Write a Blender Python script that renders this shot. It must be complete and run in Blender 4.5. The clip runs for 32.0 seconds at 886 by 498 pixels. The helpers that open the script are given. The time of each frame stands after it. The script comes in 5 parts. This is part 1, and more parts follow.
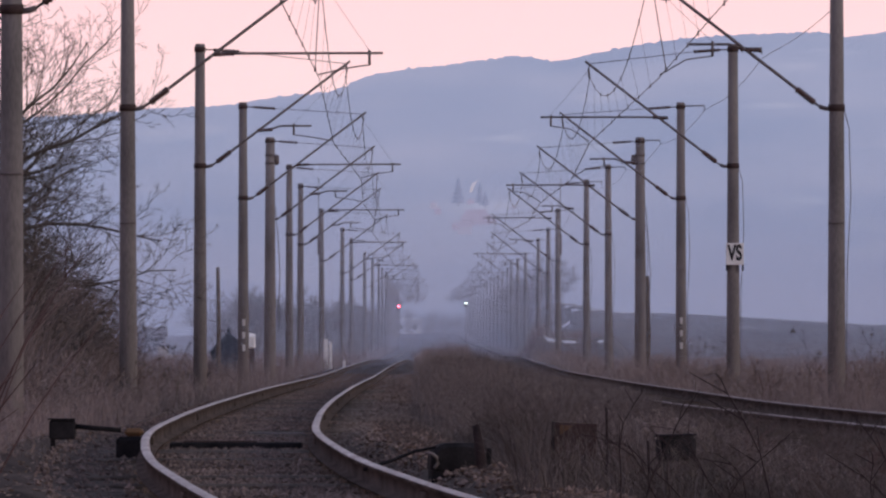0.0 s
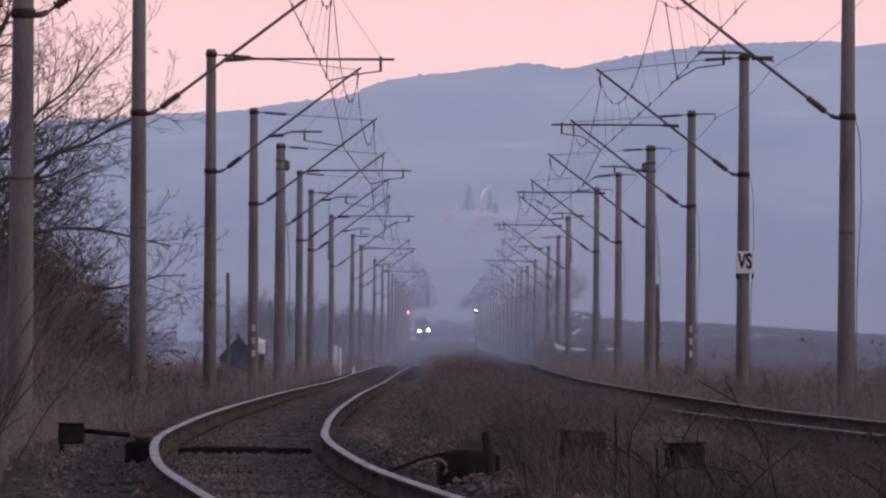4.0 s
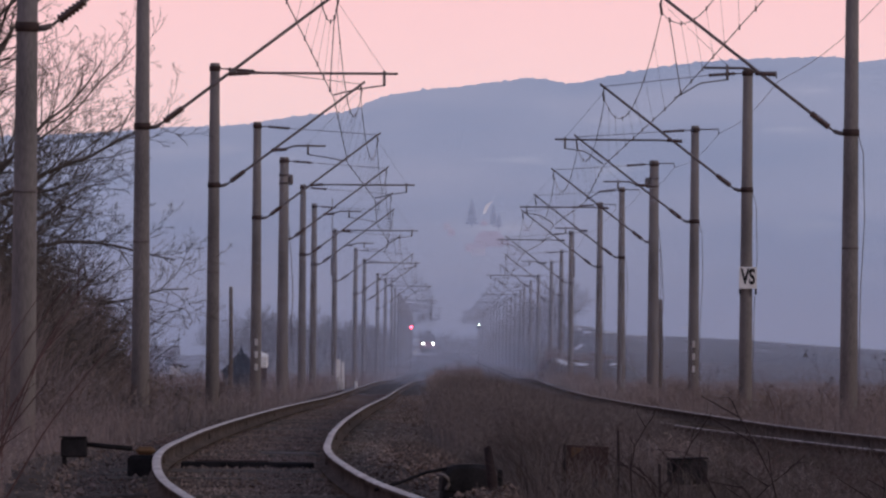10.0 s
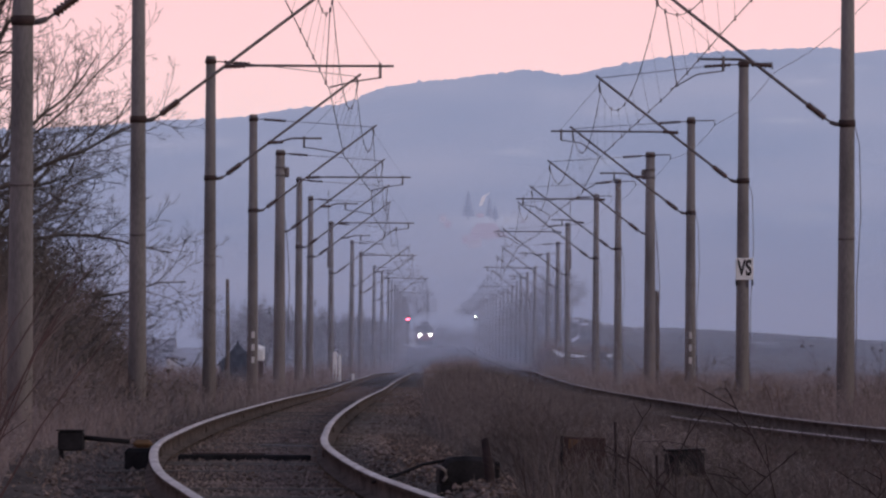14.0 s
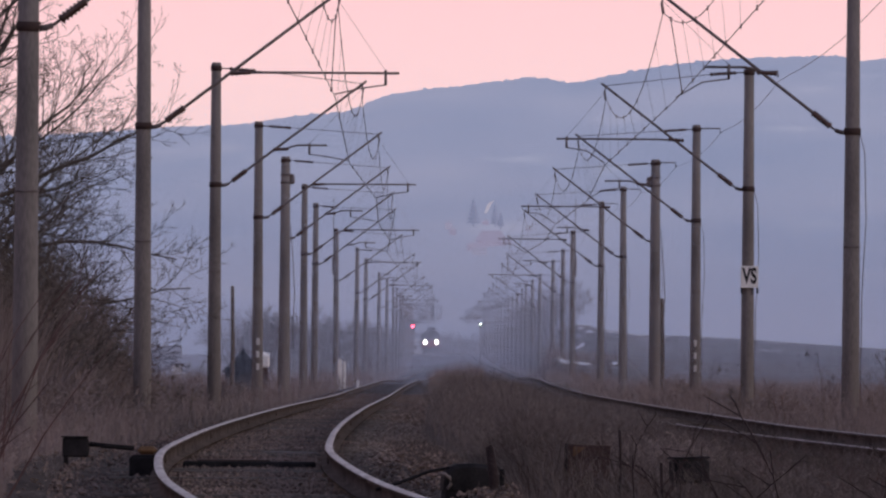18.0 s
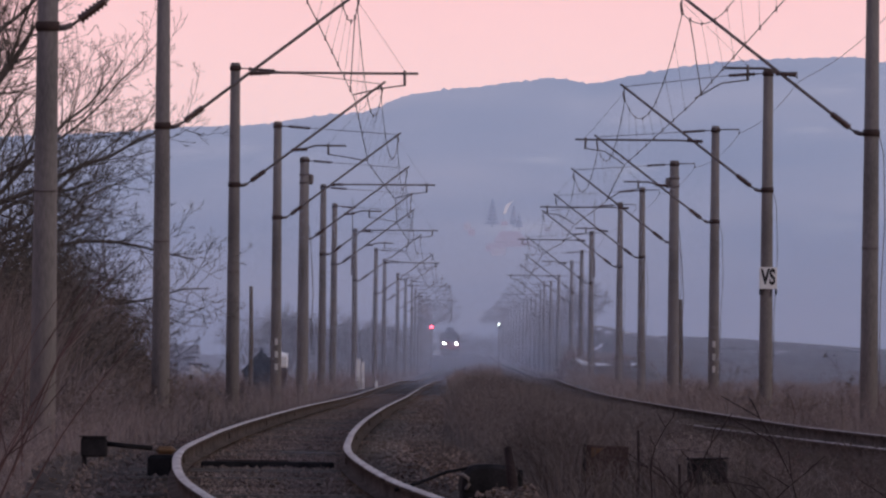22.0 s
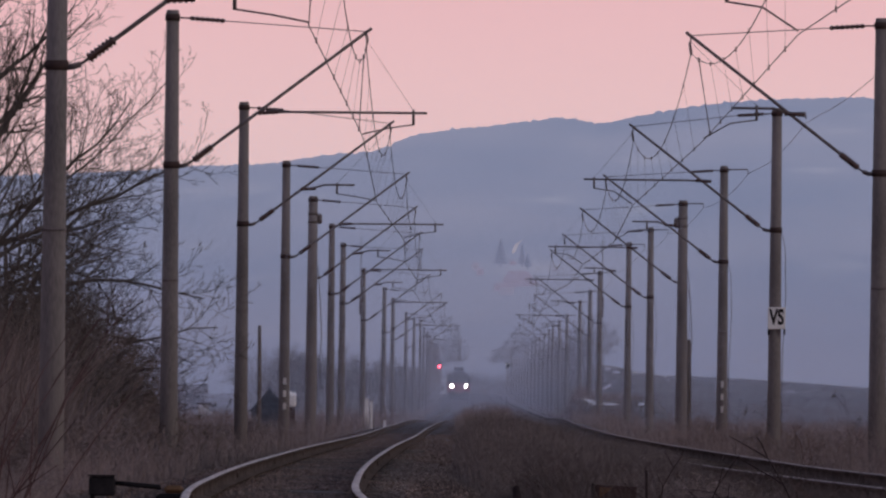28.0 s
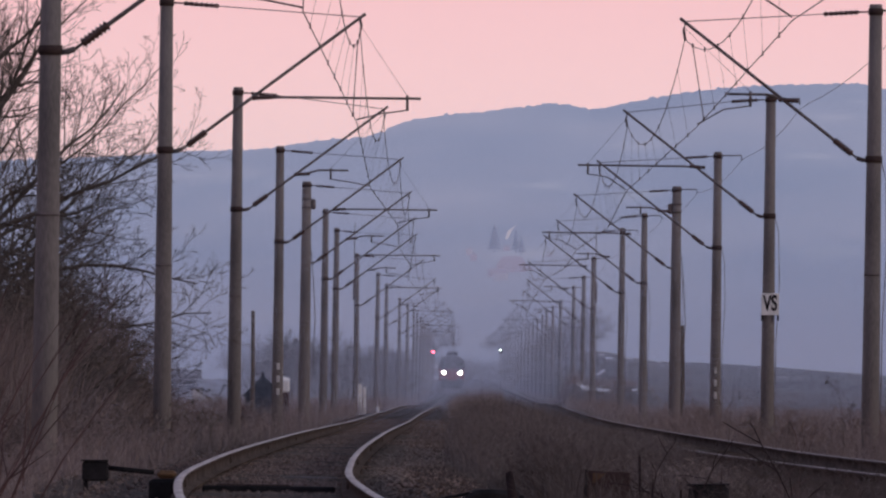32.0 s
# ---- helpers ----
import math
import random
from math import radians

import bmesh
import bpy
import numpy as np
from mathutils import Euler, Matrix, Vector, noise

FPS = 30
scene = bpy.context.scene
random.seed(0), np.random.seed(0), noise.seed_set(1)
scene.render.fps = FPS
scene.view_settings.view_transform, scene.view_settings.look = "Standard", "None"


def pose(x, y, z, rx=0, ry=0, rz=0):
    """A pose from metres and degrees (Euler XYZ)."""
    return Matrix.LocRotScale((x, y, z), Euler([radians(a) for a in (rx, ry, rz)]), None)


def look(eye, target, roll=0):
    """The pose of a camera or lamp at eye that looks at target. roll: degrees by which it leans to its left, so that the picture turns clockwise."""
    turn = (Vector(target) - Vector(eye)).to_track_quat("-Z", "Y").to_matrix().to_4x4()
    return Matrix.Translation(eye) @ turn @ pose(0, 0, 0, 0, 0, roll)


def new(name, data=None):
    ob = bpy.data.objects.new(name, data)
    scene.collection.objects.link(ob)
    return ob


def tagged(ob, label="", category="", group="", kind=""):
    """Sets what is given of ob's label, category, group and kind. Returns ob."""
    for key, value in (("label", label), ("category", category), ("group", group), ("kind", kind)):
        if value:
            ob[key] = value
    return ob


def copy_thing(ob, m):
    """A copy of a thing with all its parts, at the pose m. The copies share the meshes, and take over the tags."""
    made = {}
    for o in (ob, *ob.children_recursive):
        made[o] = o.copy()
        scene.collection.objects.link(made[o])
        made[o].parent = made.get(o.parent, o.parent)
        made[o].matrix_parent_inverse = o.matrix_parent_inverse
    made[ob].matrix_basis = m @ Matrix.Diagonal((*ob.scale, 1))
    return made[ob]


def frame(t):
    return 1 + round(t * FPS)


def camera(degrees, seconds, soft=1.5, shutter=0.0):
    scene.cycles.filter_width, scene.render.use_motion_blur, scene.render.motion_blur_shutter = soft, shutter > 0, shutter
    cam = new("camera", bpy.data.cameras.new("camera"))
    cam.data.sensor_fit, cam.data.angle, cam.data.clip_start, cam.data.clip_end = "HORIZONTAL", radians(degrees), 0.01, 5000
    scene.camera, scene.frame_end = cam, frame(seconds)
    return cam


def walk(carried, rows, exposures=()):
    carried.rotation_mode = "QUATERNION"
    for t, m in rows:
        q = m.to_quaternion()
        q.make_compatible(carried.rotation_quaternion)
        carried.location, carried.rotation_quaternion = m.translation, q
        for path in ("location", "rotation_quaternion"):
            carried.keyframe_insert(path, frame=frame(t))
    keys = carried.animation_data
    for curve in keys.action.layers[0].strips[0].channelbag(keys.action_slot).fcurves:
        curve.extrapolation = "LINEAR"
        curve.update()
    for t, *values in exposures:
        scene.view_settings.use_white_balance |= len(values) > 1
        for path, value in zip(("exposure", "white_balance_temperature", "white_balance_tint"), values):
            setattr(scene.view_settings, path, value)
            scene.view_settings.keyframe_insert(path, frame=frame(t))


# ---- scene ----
# Camera: a long lens on a shaky hand beside the tracks. Rail tops are z = 0 and y runs along the line.
LENS = 2 * math.degrees(math.atan(0.05))
FOCUS = 15680.0
EYE = Vector((0.0, 0.0, 0.95))
cam = camera(LENS, 32.0, soft=2.4)
# seconds, drift of the aim sideways and upwards (in 1/FOCUS radians), lean in degrees
AIM = [
    (0.0, 0.0, 0.0, 0.00),
    (0.5, 7.9, 6.8, 0.23),
    (1.0, 31.9, 9.8, 0.32),
    (1.5, 30.2, 12.9, 0.35),
    (2.0, 11.6, 29.8, 0.33),
    (2.5, -1.1, 36.3, 0.30),
    (3.0, -3.0, 23.2, 0.14),
    (3.5, 17.8, 8.8, 0.39),
    (5.5, 15.8, 28.7, 0.12),
    (6.0, 9.0, 26.9, 0.14),
    (6.5, 42.4, 17.8, 0.37),
    (7.0, 60.9, 46.2, 0.42),
    (7.5, 57.8, 48.0, 0.36),
    (8.0, 48.6, 47.9, 0.40),
    (8.5, 3.8, 46.5, 0.28),
    (9.0, 2.6, 37.4, 0.35),
    (9.5, 34.8, 32.5, 0.63),
    (10.0, 23.3, 37.7, 0.51),
    (10.5, 12.9, 36.0, 0.29),
    (11.0, 15.9, 24.2, 0.22),
    (11.5, -16.8, 25.8, 0.25),
    (12.0, -22.9, 14.4, 0.32),
    (12.5, -7.2, 12.0, 0.54),
    (13.0, 10.8, 17.7, 0.39),
    (13.5, 8.1, 20.6, 0.29),
    (14.0, 17.1, 23.7, 0.33),
    (14.5, 8.8, 22.0, 0.30),
    (16.5, 42.8, 15.9, 0.54),
    (17.0, 35.1, 24.1, 0.39),
    (17.5, 19.7, 35.2, 0.37),
    (18.0, 26.1, 36.6, 0.46),
    (18.5, 65.6, 40.8, 0.54),
    (19.0, 63.0, 39.3, 0.49),
    (19.5, 49.2, 46.1, 0.42),
    (20.0, 46.0, 49.2, 0.23),
    (20.5, 40.3, 55.5, 0.35),
    (21.0, 48.1, 43.2, 0.65),
    (21.5, 67.7, 41.1, 0.65),
    (22.0, 59.1, 37.6, 0.58),
    (22.5, 69.6, 11.5, 0.33),
    (23.0, 80.3, 12.0, 0.31),
    (23.5, 63.7, 17.8, 0.39),
    (24.0, 52.7, 15.5, 0.66),
    (24.5, 57.3, 14.4, 0.50),
    (25.0, 42.3, 45.1, 0.62),
    (25.5, 23.6, 95.2, 0.50),
    (27.5, 66.7, 112.5, 0.65),
    (28.0, 74.0, 107.7, 0.68),
    (28.5, 61.2, 113.1, 0.61),
    (29.0, 42.1, 105.5, 0.67),
    (29.5, 45.4, 93.6, 0.61),
    (30.0, 83.3, 74.8, 0.72),
    (30.5, 106.5, 72.7, 0.82),
    (31.0, 79.5, 79.2, 0.74),
    (31.5, 68.1, 82.9, 0.62),
    (32.0, 62.6, 82.2, 0.76),
]


def aim_pose(dx, dy, lean):
    a = radians(lean)
    ux, uy = -dx, -dy
    px, py = math.cos(a) * ux + math.sin(a) * uy, -math.sin(a) * ux + math.cos(a) * uy
    way = Vector(((43.0 + px) / FOCUS, 1.0, (150.0 - py) / FOCUS))
    return look(EYE, EYE + way * 100.0, lean)


GAIN = [(0.0, 0.2), (1.0, 0.13), (2.0, 0.11), (3.0, 0.02), (6.0, 0.04), (8.0, -0.04), (10.0, -0.03), (13.0, 0.05), (17.0, 0.08), (19.0, -0.02), (23.0, -0.02), (25.0, 0.05), (28.0, -0.33), (30.0, -0.20), (32.0, -0.12)]
walk(cam, [(t, aim_pose(dx, dy, lean)) for t, dx, dy, lean in AIM], GAIN)

# ---------------------------------------------------------------- light
world = bpy.data.worlds.new("dusk_sky")
world.use_nodes = True
scene.world = world
wt = world.node_tree
wt.nodes.clear()
w_out = wt.nodes.new("ShaderNodeOutputWorld")
w_bg = wt.nodes.new("ShaderNodeBackground")
w_geo = wt.nodes.new("ShaderNodeTexCoord")
w_sep = wt.nodes.new("ShaderNodeSeparateXYZ")
w_ramp = wt.nodes.new("ShaderNodeValToRGB")
wt.links.new(w_geo.outputs["Generated"], w_sep.inputs[0])
wt.links.new(w_sep.outputs["Z"], w_ramp.inputs[0])
wt.links.new(w_ramp.outputs[0], w_bg.inputs["Color"])
wt.links.new(w_bg.outputs[0], w_out.inputs[0])
ramp = w_ramp.color_ramp
ramp.elements[0].position, ramp.elements[0].color = 0.0, (1.05, 0.76, 0.75, 1)
ramp.elements[1].position, ramp.elements[1].color = 1.0, (0.20, 0.25, 0.40, 1)
for at, col in ((0.024, (1.05, 0.73, 0.735, 1)), (0.045, (1.01, 0.61, 0.645, 1)), (0.16, (0.60, 0.45, 0.56, 1)), (0.40, (0.30, 0.32, 0.48, 1))):
    e = ramp.elements.new(at)
    e.color = col
w_bg.inputs["Strength"].default_value = 1.0

sun_data = bpy.data.lights.new("afterglow", "SUN")
sun_data.energy, sun_data.angle, sun_data.color = 0.72, radians(14), (1.0, 0.87, 0.74)
sun = new("afterglow", sun_data)
sun.matrix_world = look((60, -25, 16), (0, 0, 0))


# ---------------------------------------------------------------- materials
def material(name, low, high, rough=0.8, metal=0.0, scale=6.0, fine=60.0, bump=0.3, rand=0.0, stretch=(1, 1, 1), spec=0.12):
    m = bpy.data.materials.new(name)
    m.use_nodes = True
    nt = m.node_tree
    b = nt.nodes["Principled BSDF"]
    co = nt.nodes.new("ShaderNodeTexCoord")
    mp = nt.nodes.new("ShaderNodeMapping")
    mp.inputs["Scale"].default_value = stretch
    n1 = nt.nodes.new("ShaderNodeTexNoise")
    n1.inputs["Scale"].default_value, n1.inputs["Detail"].default_value = scale, 6
    n2 = nt.nodes.new("ShaderNodeTexNoise")
    n2.inputs["Scale"].default_value, n2.inputs["Detail"].default_value = fine, 3
    nt.links.new(co.outputs["Object"], mp.inputs[0])
    nt.links.new(mp.outputs[0], n1.inputs["Vector"])
    nt.links.new(mp.outputs[0], n2.inputs["Vector"])
    mix = nt.nodes.new("ShaderNodeMath")
    mix.operation = "MULTIPLY_ADD"
    mix.inputs[1].default_value = 0.45
    nt.links.new(n2.outputs["Fac"], mix.inputs[0])
    nt.links.new(n1.outputs["Fac"], mix.inputs[2])
    cr = nt.nodes.new("ShaderNodeValToRGB")
    cr.color_ramp.elements[0].position, cr.color_ramp.elements[0].color = 0.5, (*low, 1)
    cr.color_ramp.elements[1].position, cr.color_ramp.elements[1].color = 0.95, (*high, 1)
    nt.links.new(mix.outputs[0], cr.inputs[0])
    last = cr.outputs[0]
    if rand:
        geo = nt.nodes.new("ShaderNodeNewGeometry")
        oi = nt.nodes.new("ShaderNodeObjectInfo")
        add = nt.nodes.new("ShaderNodeMath")
        add.operation = "ADD"
        nt.links.new(geo.outputs["Random Per Island"], add.inputs[0])
        nt.links.new(oi.outputs["Random"], add.inputs[1])
        mr = nt.nodes.new("ShaderNodeMapRange")
        mr.inputs["From Max"].default_value = 2.0
        mr.inputs["To Min"].default_value, mr.inputs["To Max"].default_value = 1 - rand, 1 + rand
        nt.links.new(add.outputs[0], mr.inputs["Value"])
        hsv = nt.nodes.new("ShaderNodeHueSaturation")
        nt.links.new(mr.outputs[0], hsv.inputs["Value"])
        nt.links.new(last, hsv.inputs["Color"])
        last = hsv.outputs[0]
    nt.links.new(last, b.inputs["Base Color"])
    b.inputs["Roughness"].default_value, b.inputs["Metallic"].default_value = rough, metal
    b.inputs["Specular IOR Level"].default_value = spec
    if bump:
        bp = nt.nodes.new("ShaderNodeBump")
        bp.inputs["Strength"].default_value, bp.inputs["Distance"].default_value = bump, 0.01
        nt.links.new(n2.outputs["Fac"], bp.inputs["Height"])
        nt.links.new(bp.outputs[0], b.inputs["Normal"])
    return m


def glow(name, colour, strength):
    m = bpy.data.materials.new(name)
    m.use_nodes = True
    b = m.node_tree.nodes["Principled BSDF"]
    b.inputs["Base Color"].default_value = (*colour, 1)
    b.inputs["Emission Color"].default_value = (*colour, 1)
    b.inputs["Emission Strength"].default_value = strength
    return m


M_CONC = material("weathered_concrete", (0.112, 0.103, 0.099), (0.238, 0.218, 0.207), 0.9, 0, 1.5, 40, 0.3, 0.12, (1, 1, 0.25))
M_STEEL = material("painted_steel", (0.10, 0.085, 0.085), (0.19, 0.165, 0.16), 0.65, 0.2, 8, 60, 0.2)
M_INSUL = material("brown_porcelain", (0.05, 0.03, 0.025), (0.09, 0.05, 0.04), 0.25, 0, 8, 40, 0.0, spec=0.5)
M_WIRE = material("copper_wire", (0.07, 0.055, 0.05), (0.12, 0.09, 0.08), 0.5, 0.6, 3, 30, 0.0)
M_RAILTOP = material("worn_rail_head", (0.115, 0.12, 0.113), (0.43, 0.455, 0.435), 0.40, 0.15, 4, 40, 0.2, 0, (1, 0.25, 1), 0.1)
M_DULLTOP = material("dull_rail_head", (0.05, 0.042, 0.038), (0.26, 0.24, 0.23), 0.5, 0.3, 2.5, 30, 0.1, 0, (1, 0.3, 1))
M_RAIL = material("rusty_rail_side", (0.05, 0.042, 0.039), (0.125, 0.10, 0.09), 0.95, 0.0, 5, 70, 0.4, 0, (1, 0.3, 1), 0.0)
M_SLEEP = material("old_sleeper", (0.05, 0.043, 0.039), (0.15, 0.125, 0.108), 0.9, 0, 6, 60, 0.5, 0.25, spec=0.02)
M_BALL = material("ballast_stone", (0.06, 0.046, 0.042), (0.265, 0.198, 0.172), 0.95, 0, 0.9, 30, 0.5, 0.35, spec=0.02)
M_SOIL = material("dark_soil", (0.052, 0.042, 0.038), (0.135, 0.107, 0.093), 0.97, 0, 0.35, 14, 0.6, spec=0.0)
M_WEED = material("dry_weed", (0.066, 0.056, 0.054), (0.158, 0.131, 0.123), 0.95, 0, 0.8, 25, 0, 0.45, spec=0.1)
M_WEEDRED = material("reddish_weed", (0.16, 0.13, 0.123), (0.30, 0.245, 0.228), 0.95, 0, 0.6, 25, 0, 0.28, spec=0.1)
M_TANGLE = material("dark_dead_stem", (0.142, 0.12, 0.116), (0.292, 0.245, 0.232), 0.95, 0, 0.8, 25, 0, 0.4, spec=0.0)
M_BRUSH = material("dark_leafless_brush", (0.10, 0.086, 0.084), (0.21, 0.18, 0.172), 0.95, 0, 0.8, 25, 0, 0.4, spec=0.0)
M_LEAF = material("fallen_leaf", (0.10, 0.073, 0.061), (0.315, 0.238, 0.195), 0.9, 0, 1.5, 25, 0, 0.4, spec=0.1)
M_THICK = material("thicket_twig", (0.125, 0.10, 0.093), (0.255, 0.207, 0.188), 0.95, 0, 1.0, 25, 0, 0.35, spec=0.0)
M_TWIG = material("red_twig_bark", (0.07, 0.042, 0.041), (0.12, 0.073, 0.069), 0.8, 0, 3, 40, 0, 0.3)
M_BARK = material("grey_bark", (0.08, 0.068, 0.06), (0.155, 0.132, 0.115), 0.95, 0, 4, 50, 0.3, 0.2)
M_DRYGRASS = material("bleached_dead_grass", (0.17, 0.138, 0.122), (0.36, 0.295, 0.258), 0.95, 0, 0.5, 25, 0, 0.35, spec=0.05)
M_FIELD = material("pale_winter_field", (0.10, 0.092, 0.09), (0.20, 0.182, 0.172), 0.97, 0, 0.05, 0.9, 0.4, spec=0.0)
M_WHITE = material("white_paint", (0.68, 0.68, 0.66), (0.84, 0.84, 0.82), 0.7, 0, 6, 50, 0.1)
M_BLACK = material("black_paint", (0.010, 0.010, 0.011), (0.03, 0.028, 0.03), 0.8, 0, 6, 40, 0.1, spec=0.04)
M_DARKBARK = material("dark_bramble_bark", (0.022, 0.017, 0.018), (0.05, 0.038, 0.038), 0.9, 0, 5, 40, 0, 0.2, spec=0.02)
M_RED = material("red_loco_paint", (0.36, 0.03, 0.035), (0.50, 0.05, 0.055), 0.5, 0, 2, 20, 0.0)
M_LOCO = material("dark_loco_paint", (0.028, 0.026, 0.04), (0.05, 0.046, 0.065), 0.5, 0, 2, 20, 0.0)
M_RUST = material("rusty_plate", (0.042, 0.03, 0.028), (0.085, 0.058, 0.053), 0.85, 0.1, 7, 60, 0.3)
M_ORANGE = material("orange_paint", (0.09, 0.055, 0.035), (0.15, 0.09, 0.05), 0.8, 0, 9, 60, 0.2)
M_RUSTY = material("faded_orange_paint", (0.08, 0.05, 0.03), (0.16, 0.095, 0.05), 0.85, 0, 9, 60, 0.2)
M_SNOW = material("snow", (0.78, 0.80, 0.84), (0.90, 0.91, 0.94), 0.8, 0, 2, 20, 0.2)
M_TARP = material("blue_grey_board", (0.032, 0.042, 0.06), (0.06, 0.075, 0.10), 0.85, 0, 3, 40, 0.2)
M_WALL = material("plaster_wall", (0.42, 0.40, 0.38), (0.58, 0.56, 0.53), 0.9, 0, 2, 30, 0.1)
M_ROOF = material("dark_roof_tile", (0.055, 0.04, 0.04), (0.10, 0.07, 0.065), 0.9, 0, 3, 40, 0.2)
M_GLASS = material("dark_window", (0.015, 0.018, 0.024), (0.03, 0.035, 0.045), 0.12, 0, 2, 20, 0, spec=0.6)
M_LAMP = glow("headlight_glow", (1.0, 0.93, 0.86), 45)
M_SIGRED = glow("red_signal_glow", (1.0, 0.07, 0.12), 16)
M_SIGWHITE = glow("white_signal_glow", (0.80, 1.0, 0.92), 14)


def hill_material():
    m = bpy.data.materials.new("hazy_hill_glow")
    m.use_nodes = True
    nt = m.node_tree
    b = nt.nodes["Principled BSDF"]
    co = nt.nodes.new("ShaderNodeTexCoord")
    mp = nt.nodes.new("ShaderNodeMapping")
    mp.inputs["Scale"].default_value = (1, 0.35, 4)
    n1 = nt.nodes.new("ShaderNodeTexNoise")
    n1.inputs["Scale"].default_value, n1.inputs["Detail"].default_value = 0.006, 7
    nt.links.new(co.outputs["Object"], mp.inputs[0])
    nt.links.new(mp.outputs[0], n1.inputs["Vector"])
    # the hill glows by itself: evening haze is put into this emission colour
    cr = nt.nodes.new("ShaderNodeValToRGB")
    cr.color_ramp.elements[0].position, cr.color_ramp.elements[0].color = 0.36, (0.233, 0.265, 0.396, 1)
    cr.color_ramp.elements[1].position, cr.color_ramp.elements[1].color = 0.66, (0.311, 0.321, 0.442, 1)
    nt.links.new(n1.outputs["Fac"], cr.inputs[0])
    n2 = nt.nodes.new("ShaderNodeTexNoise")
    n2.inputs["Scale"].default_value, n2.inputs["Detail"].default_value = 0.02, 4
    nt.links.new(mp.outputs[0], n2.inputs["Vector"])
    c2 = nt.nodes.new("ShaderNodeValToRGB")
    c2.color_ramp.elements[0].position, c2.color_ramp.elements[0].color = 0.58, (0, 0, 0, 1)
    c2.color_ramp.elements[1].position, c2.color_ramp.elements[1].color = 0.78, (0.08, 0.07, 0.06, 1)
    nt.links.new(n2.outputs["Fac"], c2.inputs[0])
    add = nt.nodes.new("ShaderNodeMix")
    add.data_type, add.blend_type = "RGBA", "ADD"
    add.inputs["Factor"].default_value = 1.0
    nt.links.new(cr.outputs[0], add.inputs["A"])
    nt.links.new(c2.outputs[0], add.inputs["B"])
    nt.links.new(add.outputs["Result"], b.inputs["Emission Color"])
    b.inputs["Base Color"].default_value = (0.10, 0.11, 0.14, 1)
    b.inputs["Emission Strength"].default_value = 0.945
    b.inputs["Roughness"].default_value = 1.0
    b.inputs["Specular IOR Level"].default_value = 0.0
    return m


M_HILL = hill_material()


# ---------------------------------------------------------------- tools
def part(name, bm, mat, parent=None, label=""):
    me = bpy.data.meshes.new(name)
    bm.to_mesh(me)
    bm.free()
    me.materials.append(mat)
    ob = new(name, me)
    ob.parent = parent
    return tagged(ob, label) if label else ob


def empty(name, m=None):
    ob = new(name)
    ob.empty_display_size = 0.2
    if m is not None:
        ob.matrix_basis = m
    return ob


def sheet(name, verts, faces, mat, parent=None, smooth=False):
    me = bpy.data.meshes.new(name)
    me.from_pydata([tuple(v) for v in verts], [], [tuple(f) for f in faces])
    me.materials.append(mat)
    if smooth:
        me.polygons.foreach_set("use_smooth", [True] * len(me.polygons))
    ob = new(name, me)
    ob.parent = parent
    return ob


def tube(bm, pts, radii, n=8, caps=True):
    """A round bar through pts."""
    pts = [Vector(p) for p in pts]
    if not hasattr(radii, "__len__"):
        radii = [radii] * len(pts)
    rings = []
    for i, p in enumerate(pts):
        d = (pts[min(i + 1, len(pts) - 1)] - pts[max(i - 1, 0)]).normalized()
        side = d.cross(Vector((0, 0, 1)))
        if side.length < 0.05:
            side = d.cross(Vector((1, 0, 0)))
        side.normalize()
        up = side.cross(d)
        rings.append([bm.verts.new(p + radii[i] * (math.cos(2 * math.pi * k / n) * side + math.sin(2 * math.pi * k / n) * up)) for k in range(n)])
    for a, b in zip(rings, rings[1:]):
        for k in range(n):
            f = bm.faces.new((a[k], a[(k + 1) % n], b[(k + 1) % n], b[k]))
            f.smooth = n > 5
    if caps:
        bm.faces.new(rings[0][::-1])
        bm.faces.new(rings[-1])
    return bm


def box(bm, x0, y0, z0, x1, y1, z1, bevel=0.0):
    vs = [bm.verts.new(c) for c in ((x0, y0, z0), (x1, y0, z0), (x1, y1, z0), (x0, y1, z0), (x0, y0, z1), (x1, y0, z1), (x1, y1, z1), (x0, y1, z1))]
    fs = [bm.faces.new([vs[i] for i in f]) for f in ((3, 2, 1, 0), (4, 5, 6, 7), (0, 1, 5, 4), (1, 2, 6, 5), (2, 3, 7, 6), (3, 0, 4, 7))]
    if bevel:
        bmesh.ops.bevel(bm, geom=list({e for f in fs for e in f.edges}), offset=bevel, segments=1, affect="EDGES", profile=0.5)
    return bm


def hermite(table):
    """A smooth curve through (y, value) pairs."""
    ys = np.array([p[0] for p in table], float)
    vs = np.array([p[1] for p in table], float)
    g = np.gradient(vs, ys)

    def at(y):
        y = np.clip(np.asarray(y, float), ys[0], ys[-1])
        i = np.clip(np.searchsorted(ys, y) - 1, 0, len(ys) - 2)
        h = ys[i + 1] - ys[i]
        s = (y - ys[i]) / h
        return ((2 * s**3 - 3 * s**2 + 1) * vs[i] + (s**3 - 2 * s**2 + s) * h * g[i] + (-2 * s**3 + 3 * s**2) * vs[i + 1] + (s**3 - s**2) * h * g[i + 1])

    return at


def smooth_step(a, b, v):
    s = np.clip((np.asarray(v, float) - a) / (b - a), 0, 1)
    return s * s * (3 - 2 * s)


